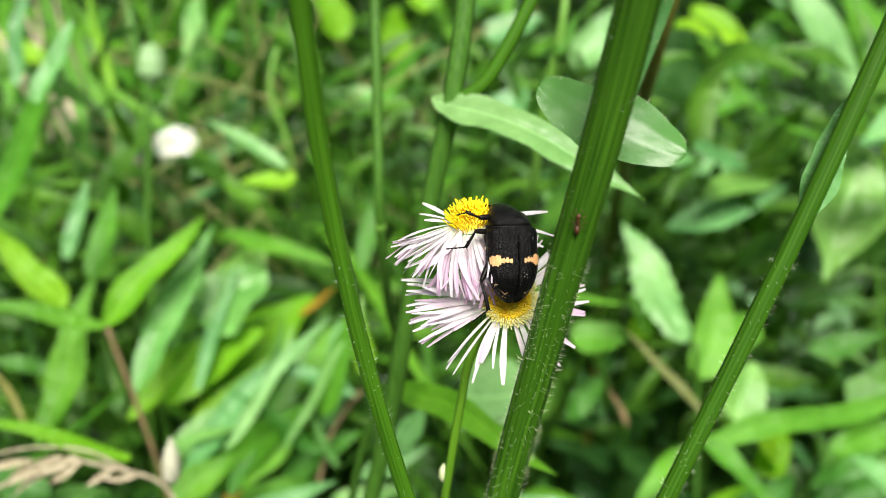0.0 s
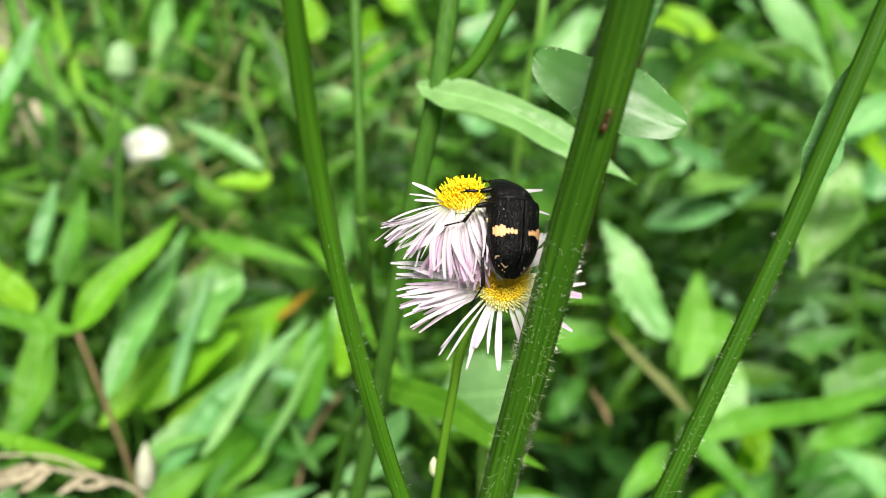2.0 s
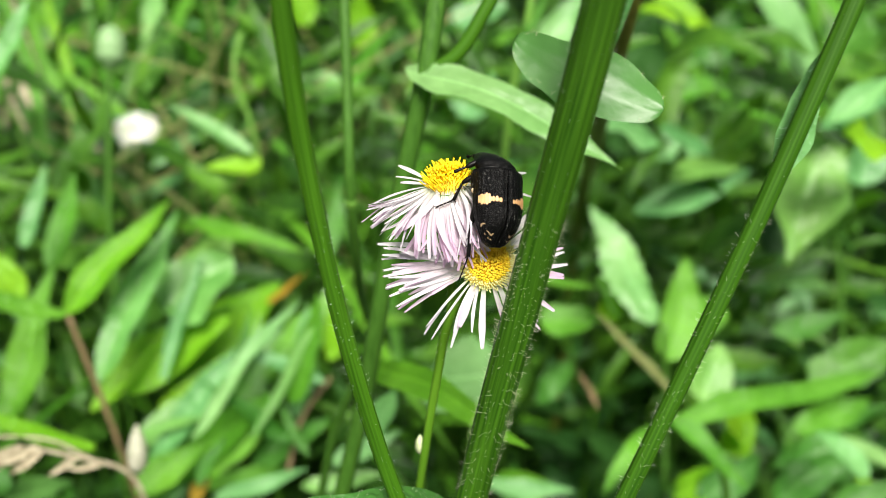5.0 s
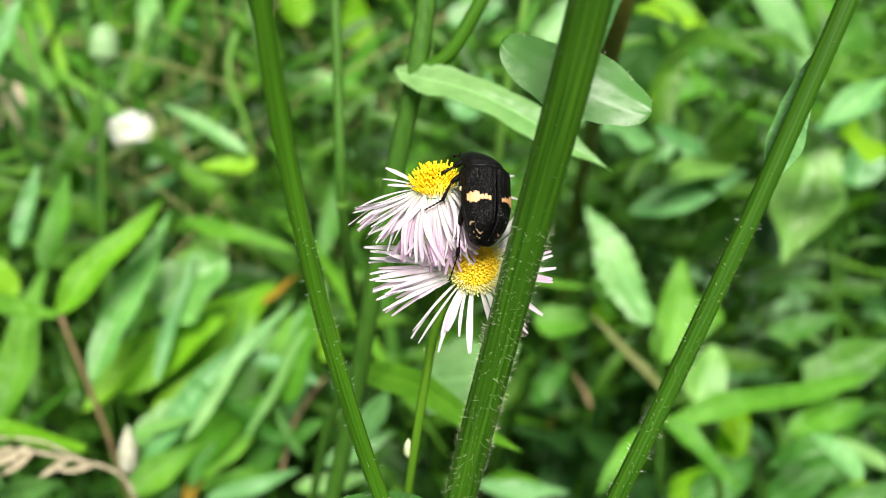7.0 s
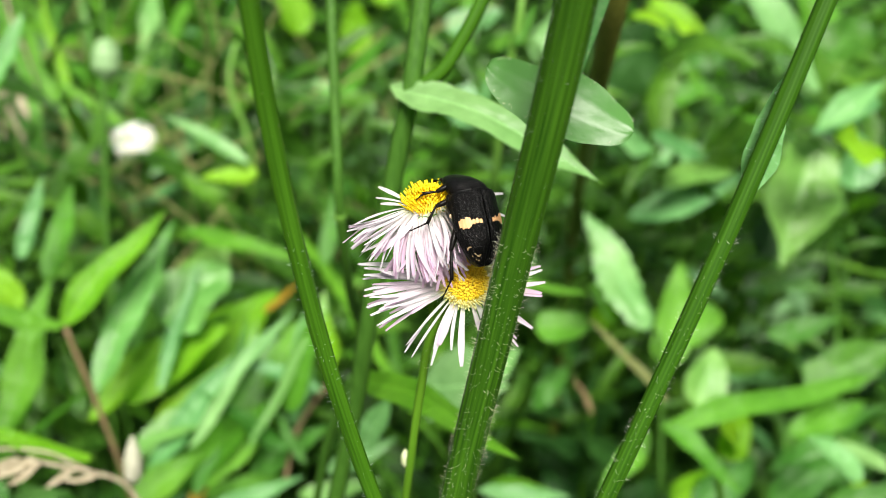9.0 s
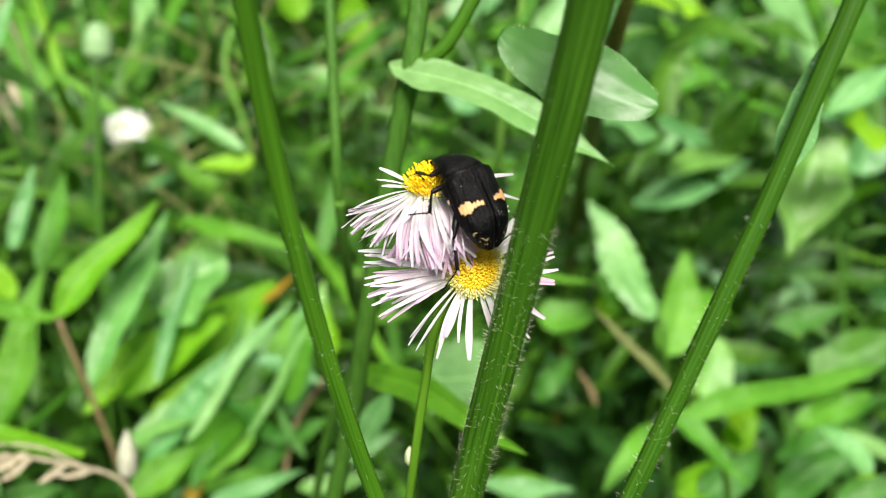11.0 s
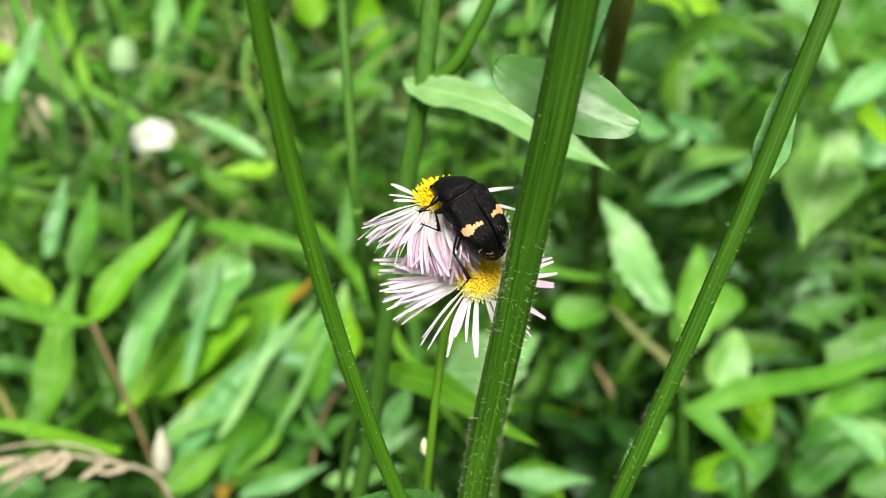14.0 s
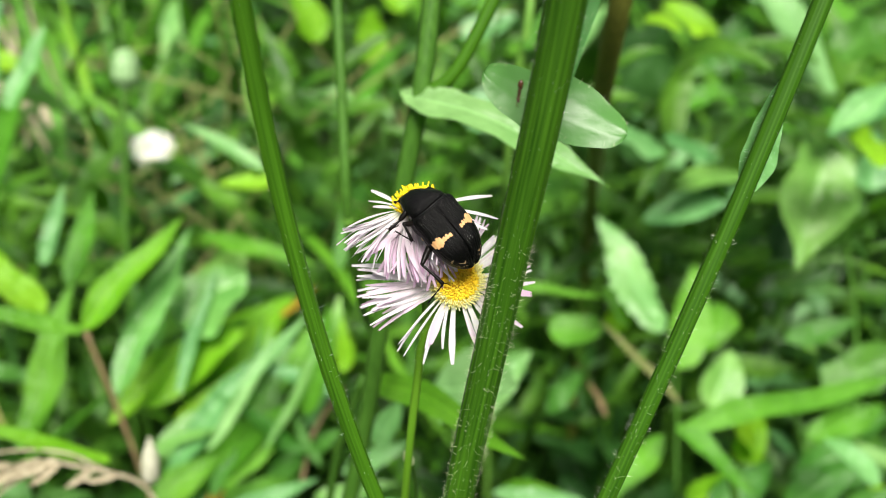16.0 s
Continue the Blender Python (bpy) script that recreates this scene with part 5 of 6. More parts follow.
blade(arching, (0.1617, 0.2792, 0.3008), (0.1963, 0.2827, 0.3074), 0.0115, M_LEAF, shape="lance", up=TILT)
blade(arching, (0.1668, 0.3225, 0.2971), (0.2116, 0.3278, 0.3070), 0.0112, M_DARK, shape="lance", up=TILT)
blade(arching, (0.1755, 0.2629, 0.2844), (0.2182, 0.2697, 0.3007), 0.0210, M_LEAF, shape="ovate", up=TILT, wave=0.05)
blade(arching, (0.1355, 0.2029, 0.2751), (0.1701, 0.2182, 0.2854), 0.0141, M_LEAF, shape="ovate", up=TILT, wave=0.05)
blade(arching, (0.1524, 0.1945, 0.2820), (0.1813, 0.1977, 0.2905), 0.0124, M_LEAF, shape="lance", up=TILT)
blade(arching, (0.1114, 0.2107, 0.2663), (0.1404, 0.2270, 0.2780), 0.0137, M_LEAF, shape="ovate", up=TILT, wave=0.05)
blade(arching, (0.1727, 0.2602, 0.2582), (0.2149, 0.2737, 0.2658), 0.0155, M_GRASS, shape="lance", up=TILT, wave=0.05)
blade(low_leaf, (0.0118, 0.1869, 0.3399), (0.0364, 0.2034, 0.3516), 0.0136, M_PALE, shape="ovate", up=TILT, wave=0.05)
blade(low_leaf, (0.0230, 0.1892, 0.3030), (0.0567, 0.1939, 0.2936), 0.0069, M_PALE, shape="lance", up=TILT)
blade(low_leaf, (0.0374, 0.2116, 0.2825), (0.0473, 0.1979, 0.2791), 0.0094, M_LIME, shape="ovate", up=TILT)
curled = weed((0.2057, 0.2782, 0.0000), "weed with large crinkled and curled leaves", "weed", "broadleaf_weed")
stalk(curled, [(0.2057, 0.2782, 0.0000), (0.2057, 0.2782, 0.2563), (0.1987, 0.2995, 0.3177), (0.1868, 0.3132, 0.3649)], 0.0014, 0.0010)
blade(curled, (0.1771, 0.3077, 0.3840), (0.1553, 0.2712, 0.3387), 0.0300, M_FRESH, shape="ovate", up=TILT, fold=0.3, wave=0.10, nv=10)
blade(curled, (0.1987, 0.3072, 0.4042), (0.1661, 0.2895, 0.3922), 0.0130, M_PALE, shape="ovate", up=TILT, fold=0.4)
blade(curled, (0.2013, 0.3055, 0.3601), (0.2013, 0.3190, 0.3842), 0.0200, M_PALE, shape="ovate", up=TILT)
blade(curled, (0.2168, 0.3886, 0.3788), (0.1800, 0.4211, 0.4399), 0.0270, M_CLASP, shape="blade", up=TILT, fold=0.15)
blade(curled, (0.2425, 0.4174, 0.3905), (0.2184, 0.4392, 0.4315), 0.0278, M_GRASS, shape="ovate", up=TILT)
blade(curled, (0.1686, 0.3130, 0.3219), (0.1951, 0.3371, 0.3458), 0.0215, M_DARK, shape="ovate", up=TILT, wave=0.06)
# bright leaves along the top, the brightness put into the leaf colour
high = weed((-0.0236, 0.4831, 0.0000), "bright lime leaves, coloured as if catching the light", "weed", "broadleaf_weed")
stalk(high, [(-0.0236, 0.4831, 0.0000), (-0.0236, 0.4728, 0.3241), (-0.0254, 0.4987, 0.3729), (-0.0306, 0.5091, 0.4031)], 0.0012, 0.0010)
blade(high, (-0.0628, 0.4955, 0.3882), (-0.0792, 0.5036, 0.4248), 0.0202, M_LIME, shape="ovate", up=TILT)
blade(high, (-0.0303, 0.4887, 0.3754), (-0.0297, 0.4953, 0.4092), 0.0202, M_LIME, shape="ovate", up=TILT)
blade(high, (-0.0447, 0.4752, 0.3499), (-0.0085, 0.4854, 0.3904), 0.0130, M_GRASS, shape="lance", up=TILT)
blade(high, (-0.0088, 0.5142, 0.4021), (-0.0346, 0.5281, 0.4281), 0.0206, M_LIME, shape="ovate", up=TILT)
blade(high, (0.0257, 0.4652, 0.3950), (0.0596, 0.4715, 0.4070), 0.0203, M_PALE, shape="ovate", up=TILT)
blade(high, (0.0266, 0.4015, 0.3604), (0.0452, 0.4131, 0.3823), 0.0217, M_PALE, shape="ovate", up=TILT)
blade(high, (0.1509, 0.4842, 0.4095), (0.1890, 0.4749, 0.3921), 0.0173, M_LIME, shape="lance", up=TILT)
blade(high, (0.1240, 0.4493, 0.3651), (0.1461, 0.4480, 0.4053), 0.0440, M_DARK, shape="ovate", up=TILT)
blade(high, (0.0747, 0.4266, 0.3865), (0.0985, 0.4437, 0.4186), 0.0190, M_PALE, shape="ovate", up=TILT, wave=0.05)
blade(high, (0.1596, 0.4153, 0.3864), (0.1859, 0.4298, 0.4137), 0.0217, M_LEAF, shape="ovate", up=TILT, wave=0.05)
blade(high, (0.1349, 0.4051, 0.3673), (0.1704, 0.4116, 0.3796), 0.0155, M_GRASS, shape="lance", up=TILT)
far_stem = weed((0.0328, 0.3027, 0.0000), "slim dark green stems behind", "plant stem", "thin_weed")
stalk(far_stem, [(0.0328, 0.3027, 0.0000), (0.0318, 0.2938, 0.3496), (0.0291, 0.2297, 0.3995), (0.0313, 0.2225, 0.4391), (0.0337, 0.2227, 0.4523), (0.0355, 0.2302, 0.4687)], 0.0013, 0.0012, M_STEM_LIGHT)
blade(far_stem, (0.0325, 0.2197, 0.4456), (0.0390, 0.2263, 0.4569), 0.0039, M_GRASS, shape="lance", up=TILT)
brown_stem = weed((0.0916, 0.3739, 0.0000), "dark stem behind the thick one", "plant stem", "thin_weed")
stalk(brown_stem, [(0.0916, 0.3739, 0.0000), (0.0872, 0.3561, 0.3177), (0.0573, 0.2244, 0.4109), (0.0431, 0.1596, 0.4593), (0.0426, 0.1506, 0.4744), (0.0434, 0.1493, 0.4826)], 0.0026, 0.0023, M_OLIVE)
blade(brown_stem, (0.0484, 0.1836, 0.4406), (0.0467, 0.1813, 0.4363), 0.0017, M_TAN_LEAF, shape="lance", up=TILT, label="withered brown leaf")

# more broad leaves, coloured as if lit from above, on both sides of the hollow
lit_toned = weed((0.1166, 0.2600, 0.0000), "bright broad leaves beside the hollow, coloured as if in the light", "weed", "broadleaf_weed")
stalk(lit_toned, [(0.1166, 0.2600, 0.0000), (0.1206, 0.2600, 0.1200), (0.1166, 0.2700, 0.2100)], 0.0012, 0.0010)
blade(lit_toned, (0.1006, 0.2120, 0.2707), (0.1346, 0.2300, 0.2630), 0.0124, M_LIME, shape="ovate", up=TILT, fold=0.2, wave=0.06, teeth=7)
blade(lit_toned, (0.1176, 0.2200, 0.3043), (0.1400, 0.2380, 0.2680), 0.0109, M_LIME, shape="ovate", up=TILT, fold=0.2, wave=0.06, teeth=0)
blade(lit_toned, (0.1819, 0.2080, 0.2861), (0.1699, 0.2260, 0.2877), 0.0080, M_CLASP, shape="lance", up=TILT, fold=0.4)
blade(lit_toned, (0.1851, 0.2080, 0.2701), (0.1822, 0.2260, 0.2655), 0.0133, M_LIME, shape="ovate", up=TILT, fold=0.2, wave=0.06, teeth=7)
blade(lit_toned, (0.1834, 0.2320, 0.2541), (0.1710, 0.2500, 0.2571), 0.0190, M_LEAF, shape="ovate", up=TILT, fold=0.2, wave=0.06, teeth=0)
blade(lit_toned, (0.0697, 0.2240, 0.3049), (0.0655, 0.2420, 0.3093), 0.0026, M_RED_STEM, shape="lance", up=TILT, fold=0.4, label="withered brown blade")
blade(lit_toned, (0.0495, 0.2400, 0.2950), (0.0671, 0.2580, 0.3002), 0.0088, M_LEAF, shape="ovate", up=TILT, fold=0.2, wave=0.06, teeth=7)
blade(lit_toned, (0.0249, 0.1920, 0.3018), (0.0602, 0.2100, 0.2761), 0.0058, M_GRASS, shape="lance", up=TILT, fold=0.4)
blade(lit_toned, (0.0653, 0.2320, 0.3564), (0.0829, 0.2500, 0.3272), 0.0090, M_LEAF, shape="ovate", up=TILT, fold=0.2, wave=0.06, teeth=0)
blade(lit_toned, (0.1444, 0.2480, 0.4099), (0.1743, 0.2660, 0.4212), 0.0101, M_CLASP, shape="lance", up=TILT, fold=0.4)
blade(lit_toned, (0.1565, 0.2560, 0.4024), (0.1894, 0.2740, 0.3881), 0.0160, M_LIME, shape="ovate", up=TILT, fold=0.2, wave=0.06, teeth=0)
blade(lit_toned, (0.1598, 0.2800, 0.4253), (0.1775, 0.2980, 0.4385), 0.0164, M_LEAF, shape="ovate", up=TILT, fold=0.2, wave=0.06, teeth=0)
blade(lit_toned, (0.0961, 0.2800, 0.3964), (0.1268, 0.2980, 0.3783), 0.0103, M_PALE, shape="lance", up=TILT, fold=0.4)
blade(lit_toned, (0.0968, 0.3280, 0.4318), (0.1399, 0.3460, 0.4193), 0.0105, M_LIME, shape="lance", up=TILT, fold=0.4)
blade(lit_toned, (0.0681, 0.29, 0.3976), (0.1101, 0.31, 0.3785), 0.0150, M_PALE, shape="lance", up=TILT, fold=0.3, wave=0.06, teeth=6)
blade(lit_toned, (0.1097, 0.3, 0.3668), (0.1566, 0.33, 0.3604), 0.0110, M_FRESH, shape="lance", up=TILT, fold=0.3)
lush = weed((-0.1031, 0.2437, 0.0000), "lush pale overlapping leaves and grass blades", "weed", "broadleaf_weed")
stalk(lush, [(-0.1031, 0.2437, 0.0000), (-0.0991, 0.2437, 0.1200), (-0.1031, 0.2537, 0.2100)], 0.0012, 0.0010)
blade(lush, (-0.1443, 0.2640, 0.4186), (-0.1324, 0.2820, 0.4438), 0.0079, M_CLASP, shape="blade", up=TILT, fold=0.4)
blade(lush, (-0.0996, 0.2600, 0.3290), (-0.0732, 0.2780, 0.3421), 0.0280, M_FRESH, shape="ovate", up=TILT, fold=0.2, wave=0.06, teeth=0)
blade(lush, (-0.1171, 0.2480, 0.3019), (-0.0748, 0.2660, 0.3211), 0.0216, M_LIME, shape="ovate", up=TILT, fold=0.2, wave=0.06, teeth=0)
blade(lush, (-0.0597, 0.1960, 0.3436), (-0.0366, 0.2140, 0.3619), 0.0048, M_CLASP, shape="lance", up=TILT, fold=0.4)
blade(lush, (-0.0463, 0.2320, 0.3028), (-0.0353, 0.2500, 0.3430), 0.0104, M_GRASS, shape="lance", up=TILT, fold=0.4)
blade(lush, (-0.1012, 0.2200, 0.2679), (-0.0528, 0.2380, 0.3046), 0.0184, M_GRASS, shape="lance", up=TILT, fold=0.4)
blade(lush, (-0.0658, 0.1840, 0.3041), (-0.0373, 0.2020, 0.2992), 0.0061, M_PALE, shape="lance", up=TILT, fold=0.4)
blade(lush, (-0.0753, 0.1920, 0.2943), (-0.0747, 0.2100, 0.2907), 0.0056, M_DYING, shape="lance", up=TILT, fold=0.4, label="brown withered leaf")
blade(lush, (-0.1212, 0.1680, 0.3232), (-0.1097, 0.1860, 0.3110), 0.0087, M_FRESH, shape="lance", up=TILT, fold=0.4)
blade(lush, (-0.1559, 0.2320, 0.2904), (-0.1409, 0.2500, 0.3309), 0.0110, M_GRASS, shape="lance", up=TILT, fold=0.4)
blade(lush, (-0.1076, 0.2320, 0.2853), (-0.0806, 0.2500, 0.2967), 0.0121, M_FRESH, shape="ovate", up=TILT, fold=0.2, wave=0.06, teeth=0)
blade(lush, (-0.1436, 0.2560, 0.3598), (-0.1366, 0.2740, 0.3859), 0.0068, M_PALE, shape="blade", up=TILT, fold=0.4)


# ---- weeds further back ----


def weed_kind(seed, height, leaves, shape, length, width, material, label, spread=0.9):
    """A small leafy weed, standing at the origin, to be copied about."""
    rng = random.Random(seed)
    plant = thing("meadow_weed", (0, 0, 0), label, "weed", "meadow weeds")
    lean = Vector((rng.uniform(-0.15, 0.15), rng.uniform(-0.15, 0.15), 1)) * height
    line = [Vector((0, 0, -0.02)), lean * 0.5 + Vector((rng.uniform(-0.01, 0.01), 0, 0)), lean]
    stalk(plant, line, 0.0016, 0.0008, M_STEM)
    for k in range(leaves):
        s = 0.25 + 0.75 * (k + 0.5) / leaves
        p = lean * s
        th = k * 2.4 + rng.uniform(-0.4, 0.4)
        rise = rng.uniform(-0.2, 0.8)
        ln = length * rng.uniform(0.65, 1.2)
        way = Vector((math.cos(th) * spread, math.sin(th) * spread, rise)).normalized()
        part("leaf", leaf_geo(p, p + way * ln, width * rng.uniform(0.7, 1.2), shape=shape, up=(0, 0, 1), bow=rng.uniform(0.02, 0.16), fold=0.2, wave=0.03, seed=k, nu=9, nv=4, roll=rng.uniform(-30, 30)), material, plant, grid=(9, 4))
    return plant


KINDS = [
    weed_kind(1, 0.24, 10, "ovate", 0.050, 0.024, M_WEED, "low leafy green meadow weed"),
    weed_kind(2, 0.30, 11, "lance", 0.08, 0.015, M_WEED, "upright weed with narrow leaves"),
    weed_kind(3, 0.20, 9, "ovate", 0.042, 0.025, M_LEAF, "low weed with rounded leaves"),
    weed_kind(4, 0.28, 9, "blade", 0.16, 0.010, M_GRASS, "tuft of long green grass blades", 0.6),
    weed_kind(5, 0.26, 10, "lance", 0.065, 0.018, M_LEAF, "green broad leaved weed"),
    weed_kind(6, 0.33, 12, "ovate", 0.048, 0.022, M_DARK, "dark green leafy weed"),
    weed_kind(7, 0.30, 10, "lance", 0.085, 0.013, M_PALE, "greyish pale green weed"),
    weed_kind(8, 0.32, 8, "blade", 0.2, 0.008, M_GRASS, "tall thin meadow grass", 0.5),
]


def plant_meadow():
    rng = random.Random(12)
    for k in range(225):
        d = 0.40 + 0.75 * rng.random() ** 1.2
        x = rng.uniform(-1, 1) * (0.22 + 0.62 * d)
        if (0.10 < x / d < 0.26 and d < 0.7 and k % 4) or (-0.28 < x / d < 0.03 and d < 1.0 and k % 3):
            continue  # a dark hollow between the weeds
        tall = 1.0 + 0.45 * min(1, (d - 0.4) / 0.8)
        ob = copy_thing(KINDS[rng.randrange(len(KINDS))], pose(x, d, -0.02, rng.uniform(-9, 9), rng.uniform(-9, 9), rng.uniform(0, 360)))
        sc = tall * rng.uniform(0.8, 1.15)
        ob.scale = (sc, sc, sc)
    for k in range(60):
        d = rng.uniform(0.24, 0.42)
        x = rng.uniform(-0.32, 0.32)
        if (0.08 < x / d < 0.30 and k % 3) or -0.50 < x / d < -0.12:
            continue
        ob = copy_thing(KINDS[rng.choice((0, 2, 4, 5))], pose(x, d, -0.02, rng.uniform(-9, 9), rng.uniform(-9, 9), rng.uniform(0, 360)))
        sc = rng.uniform(0.6, 0.85)
        ob.scale = (sc, sc, sc)
    for k, src in enumerate(KINDS):
        src.location = (-0.9 + 0.25 * k, 2.4, -0.02)


plant_meadow()


def far_weeds():
    """Leafy weeds further off, seen only as a blur of leaves."""
    rng = random.Random(51)
    geos = []
    for k in range(420):
        d = 1.05 + 1.5 * rng.random()
        x = rng.uniform(-1, 1) * (0.25 + 0.65 * d)
        h = rng.uniform(0.28, 0.5)
        long = rng.random() < 0.4
        top = Vector((x + rng.uniform(-0.05, 0.05), d, h))
        foot = Vector((x, d, -0.03))
        geos.append(tube([foot, foot.lerp(top, 0.5), top], 0.002, 0.001, 4, 2))
        for j in range(10):
            p = foot.lerp(top, 0.3 + 0.07 * j)
            th = j * 2.4 + rng.random()
            ln = rng.uniform(0.04, 0.09)
            q = p + Vector((math.cos(th), math.sin(th), rng.uniform(-0.1, 0.8))).normalized() * ln
            geos.append(leaf_geo(p, q, ln * (0.2 if long else 0.45), shape="lance" if long else "ovate", up=(0, 0, 1), bow=0.1, nu=5, nv=2, seed=j))
    ob = new("far_weeds", mesh_of("far_weeds", *joined(geos), M_SOFT))
    tagged(ob, "blurred mass of green weeds in the distance", "weeds", kind="stuff")


far_weeds()


def undergrowth():
    """Small leaves and grass close to the earth, too many to count."""
    rng = random.Random(31)
    geos = []
    for k in range(3000):
        d = 0.16 + 2.3 * rng.random() ** 1.3
        x = rng.uniform(-1, 1) * (0.3 + 0.6 * d)
        z = rng.uniform(0.0, 0.14) + 0.1 * min(1, max(0, d - 0.4))
        th = rng.uniform(0, 6.28)
        ln = rng.uniform(0.03, 0.08)
        p = Vector((x, d, z - 0.02))
        q = p + Vector((math.cos(th), math.sin(th), rng.uniform(-0.2, 1.0))).normalized() * ln
        geos.append(leaf_geo(p, q, ln * rng.uniform(0.2, 0.55), shape=rng.choice(("ovate", "lance", "blade")), up=(0, 0, 1), bow=0.1, nu=5, nv=2, seed=k))
    ob = new("undergrowth", mesh_of("undergrowth", *joined(geos), M_SOFT))
    tagged(ob, "dense low green leaves covering the earth", "undergrowth", kind="stuff")


undergrowth()


def weeds_around():
    """The same weeds on all sides, past the ones that stand close."""
    rng = random.Random(63)
    clumps = []
    for c in range(6):
        geos = []
        h = rng.uniform(0.26, 0.42)
        for j in range(11):
            p = Vector((0, 0, h * (0.2 + 0.075 * j)))
            th = j * 2.4 + rng.random()
            ln = rng.uniform(0.05, 0.11)
            q = p + Vector((math.cos(th), math.sin(th), rng.uniform(-0.1, 0.9))).normalized() * ln
            geos.append(leaf_geo(p, q, ln * (0.16 if c % 2 else 0.42), shape="lance" if c % 2 else "ovate", up=(0, 0, 1), bow=0.1, nu=4, nv=2, seed=j))
        geos.append(tube([Vector((0, 0, -0.04)), Vector((0.01, 0, h * 0.5)), Vector((0, 0, h))], 0.002, 0.001, 4, 2))
        clumps.append(joined(geos))
    verts, faces = [], []
    for k in range(4400):
        r, th = 0.3 + 5.2 * rng.random() ** 0.75, rng.uniform(0, 2 * math.pi)
        x, y = r * math.sin(th), r * math.cos(th)
        if y > 0 and abs(x) < 0.28 + 0.66 * y and y < 2.6:
            continue
        if r < 0.75 and y > -0.25 and abs(x) < 0.3:
            continue
        m = pose(x, y, -0.03, 0, 0, rng.uniform(0, 360))
        sc = rng.uniform(0.8, 1.35)
        cv, cf = clumps[k % 6]
        n = len(verts)
        verts += [m @ (Vector((v.x * 1.5, v.y * 1.5, v.z)) * sc) for v in cv]
        faces += [tuple(i + n for i in f) for f in cf]
    ob = new("far_weeds", mesh_of("far_weeds", verts, faces, M_SOFT))
    tagged(ob, "mass of green meadow weeds all around", "weeds", kind="stuff")


weeds_around()


def tall_grass():
    """Thin upright blades and stalks between the weeds."""
    rng = random.Random(77)
    geos = []
    for k in range(1500):
        d = 0.42 + 1.7 * rng.random() ** 1.4
        x = rng.uniform(-1, 1) * (0.25 + 0.6 * d)
        p = Vector((x, d, -0.02))
        ln = rng.uniform(0.22, 0.42)
        q = p + Vector((rng.uniform(-0.5, 0.5), rng.uniform(-0.4, 0.4), 1)).normalized() * ln
        geos.append(leaf_geo(p, q, rng.uniform(0.003, 0.009), shape="blade", up=(rng.uniform(-1, 1), -1, 0.3), bow=rng.uniform(-0.12, 0.12), nu=6, nv=2, seed=k))
    ob = new("meadow_grass", mesh_of("meadow_grass", *joined(geos), M_THIN))
    tagged(ob, "thin green meadow grass between the weeds", "grass", kind="stuff")


tall_grass()


def sprigs():
    """Small loose sprigs threaded between the larger leaves."""
    rng = random.Random(91)
    geos = []
    for k in range(800):
        y = rng.uniform(0.25, 0.50)
        x = rng.uniform(-1, 1) * (0.08 + 0.62 * y)
        low, top = 0.48 - 1.02 * y, 0.48 - 0.24 * y
        z = low + (top - low) * rng.random()
        if 0.09 < x / y < 0.28 and z < 0.48 - 0.7 * y and k % 2:
            continue
        p = Vector((x, y + 0.06, z))
        th = rng.uniform(0, 6.28)
        ln = rng.uniform(0.018, 0.055)
        q = p + Vector((math.cos(th), math.sin(th) * 0.6, rng.uniform(-0.3, 1.1))).normalized() * ln
        geos.append(leaf_geo(p, q, ln * rng.uniform(0.10, 0.34), shape=rng.choice(("lance", "blade", "ovate")), up=(rng.uniform(-0.5, 0.5), -0.4, 0.8), bow=rng.uniform(-0.1, 0.2), fold=0.4, nu=6, nv=2, seed=k))
        foot = Vector((p.x + rng.uniform(-0.02, 0.02), p.y + 0.02, -0.03))
        if k % 3 == 0:
            geos.append(tube([foot, foot.lerp(p, 0.5), p], 0.0007, 0.0004, 4, 2))
    ob = new("leaf_sprigs", mesh_of("leaf_sprigs", *joined(geos), M_SPRIG))
    tagged(ob, "small loose green sprigs among the weeds", "weeds", kind="stuff")


sprigs()


def straws():
    """Thin dry stalks that cross between the weeds."""
    rng = random.Random(17)
    plant = weed((-0.12, 0.47, 0.0), "tangle of thin dry grass stalks among the weeds", "dry grass", "dry_grass")
    for k in range(44):
        y = rng.uniform(0.36, 0.58)
        p = Vector((rng.uniform(-0.60, 0.02) * y, y, 0.5 - rng.uniform(0.22, 0.55) * y))
        way = Vector((rng.uniform(-1, 1), rng.uniform(-0.3, 0.3), rng.uniform(0.1, 1.2))).normalized() * rng.uniform(0.05, 0.11)
        bend = Vector((rng.uniform(-0.008, 0.008), 0, 0.004))
        stalk(plant, [p - way * 0.6, p + bend, p + way * 0.6], 0.0007, 0.0004, M_STRAW, name="straw", sides=5, steps=3)


straws()


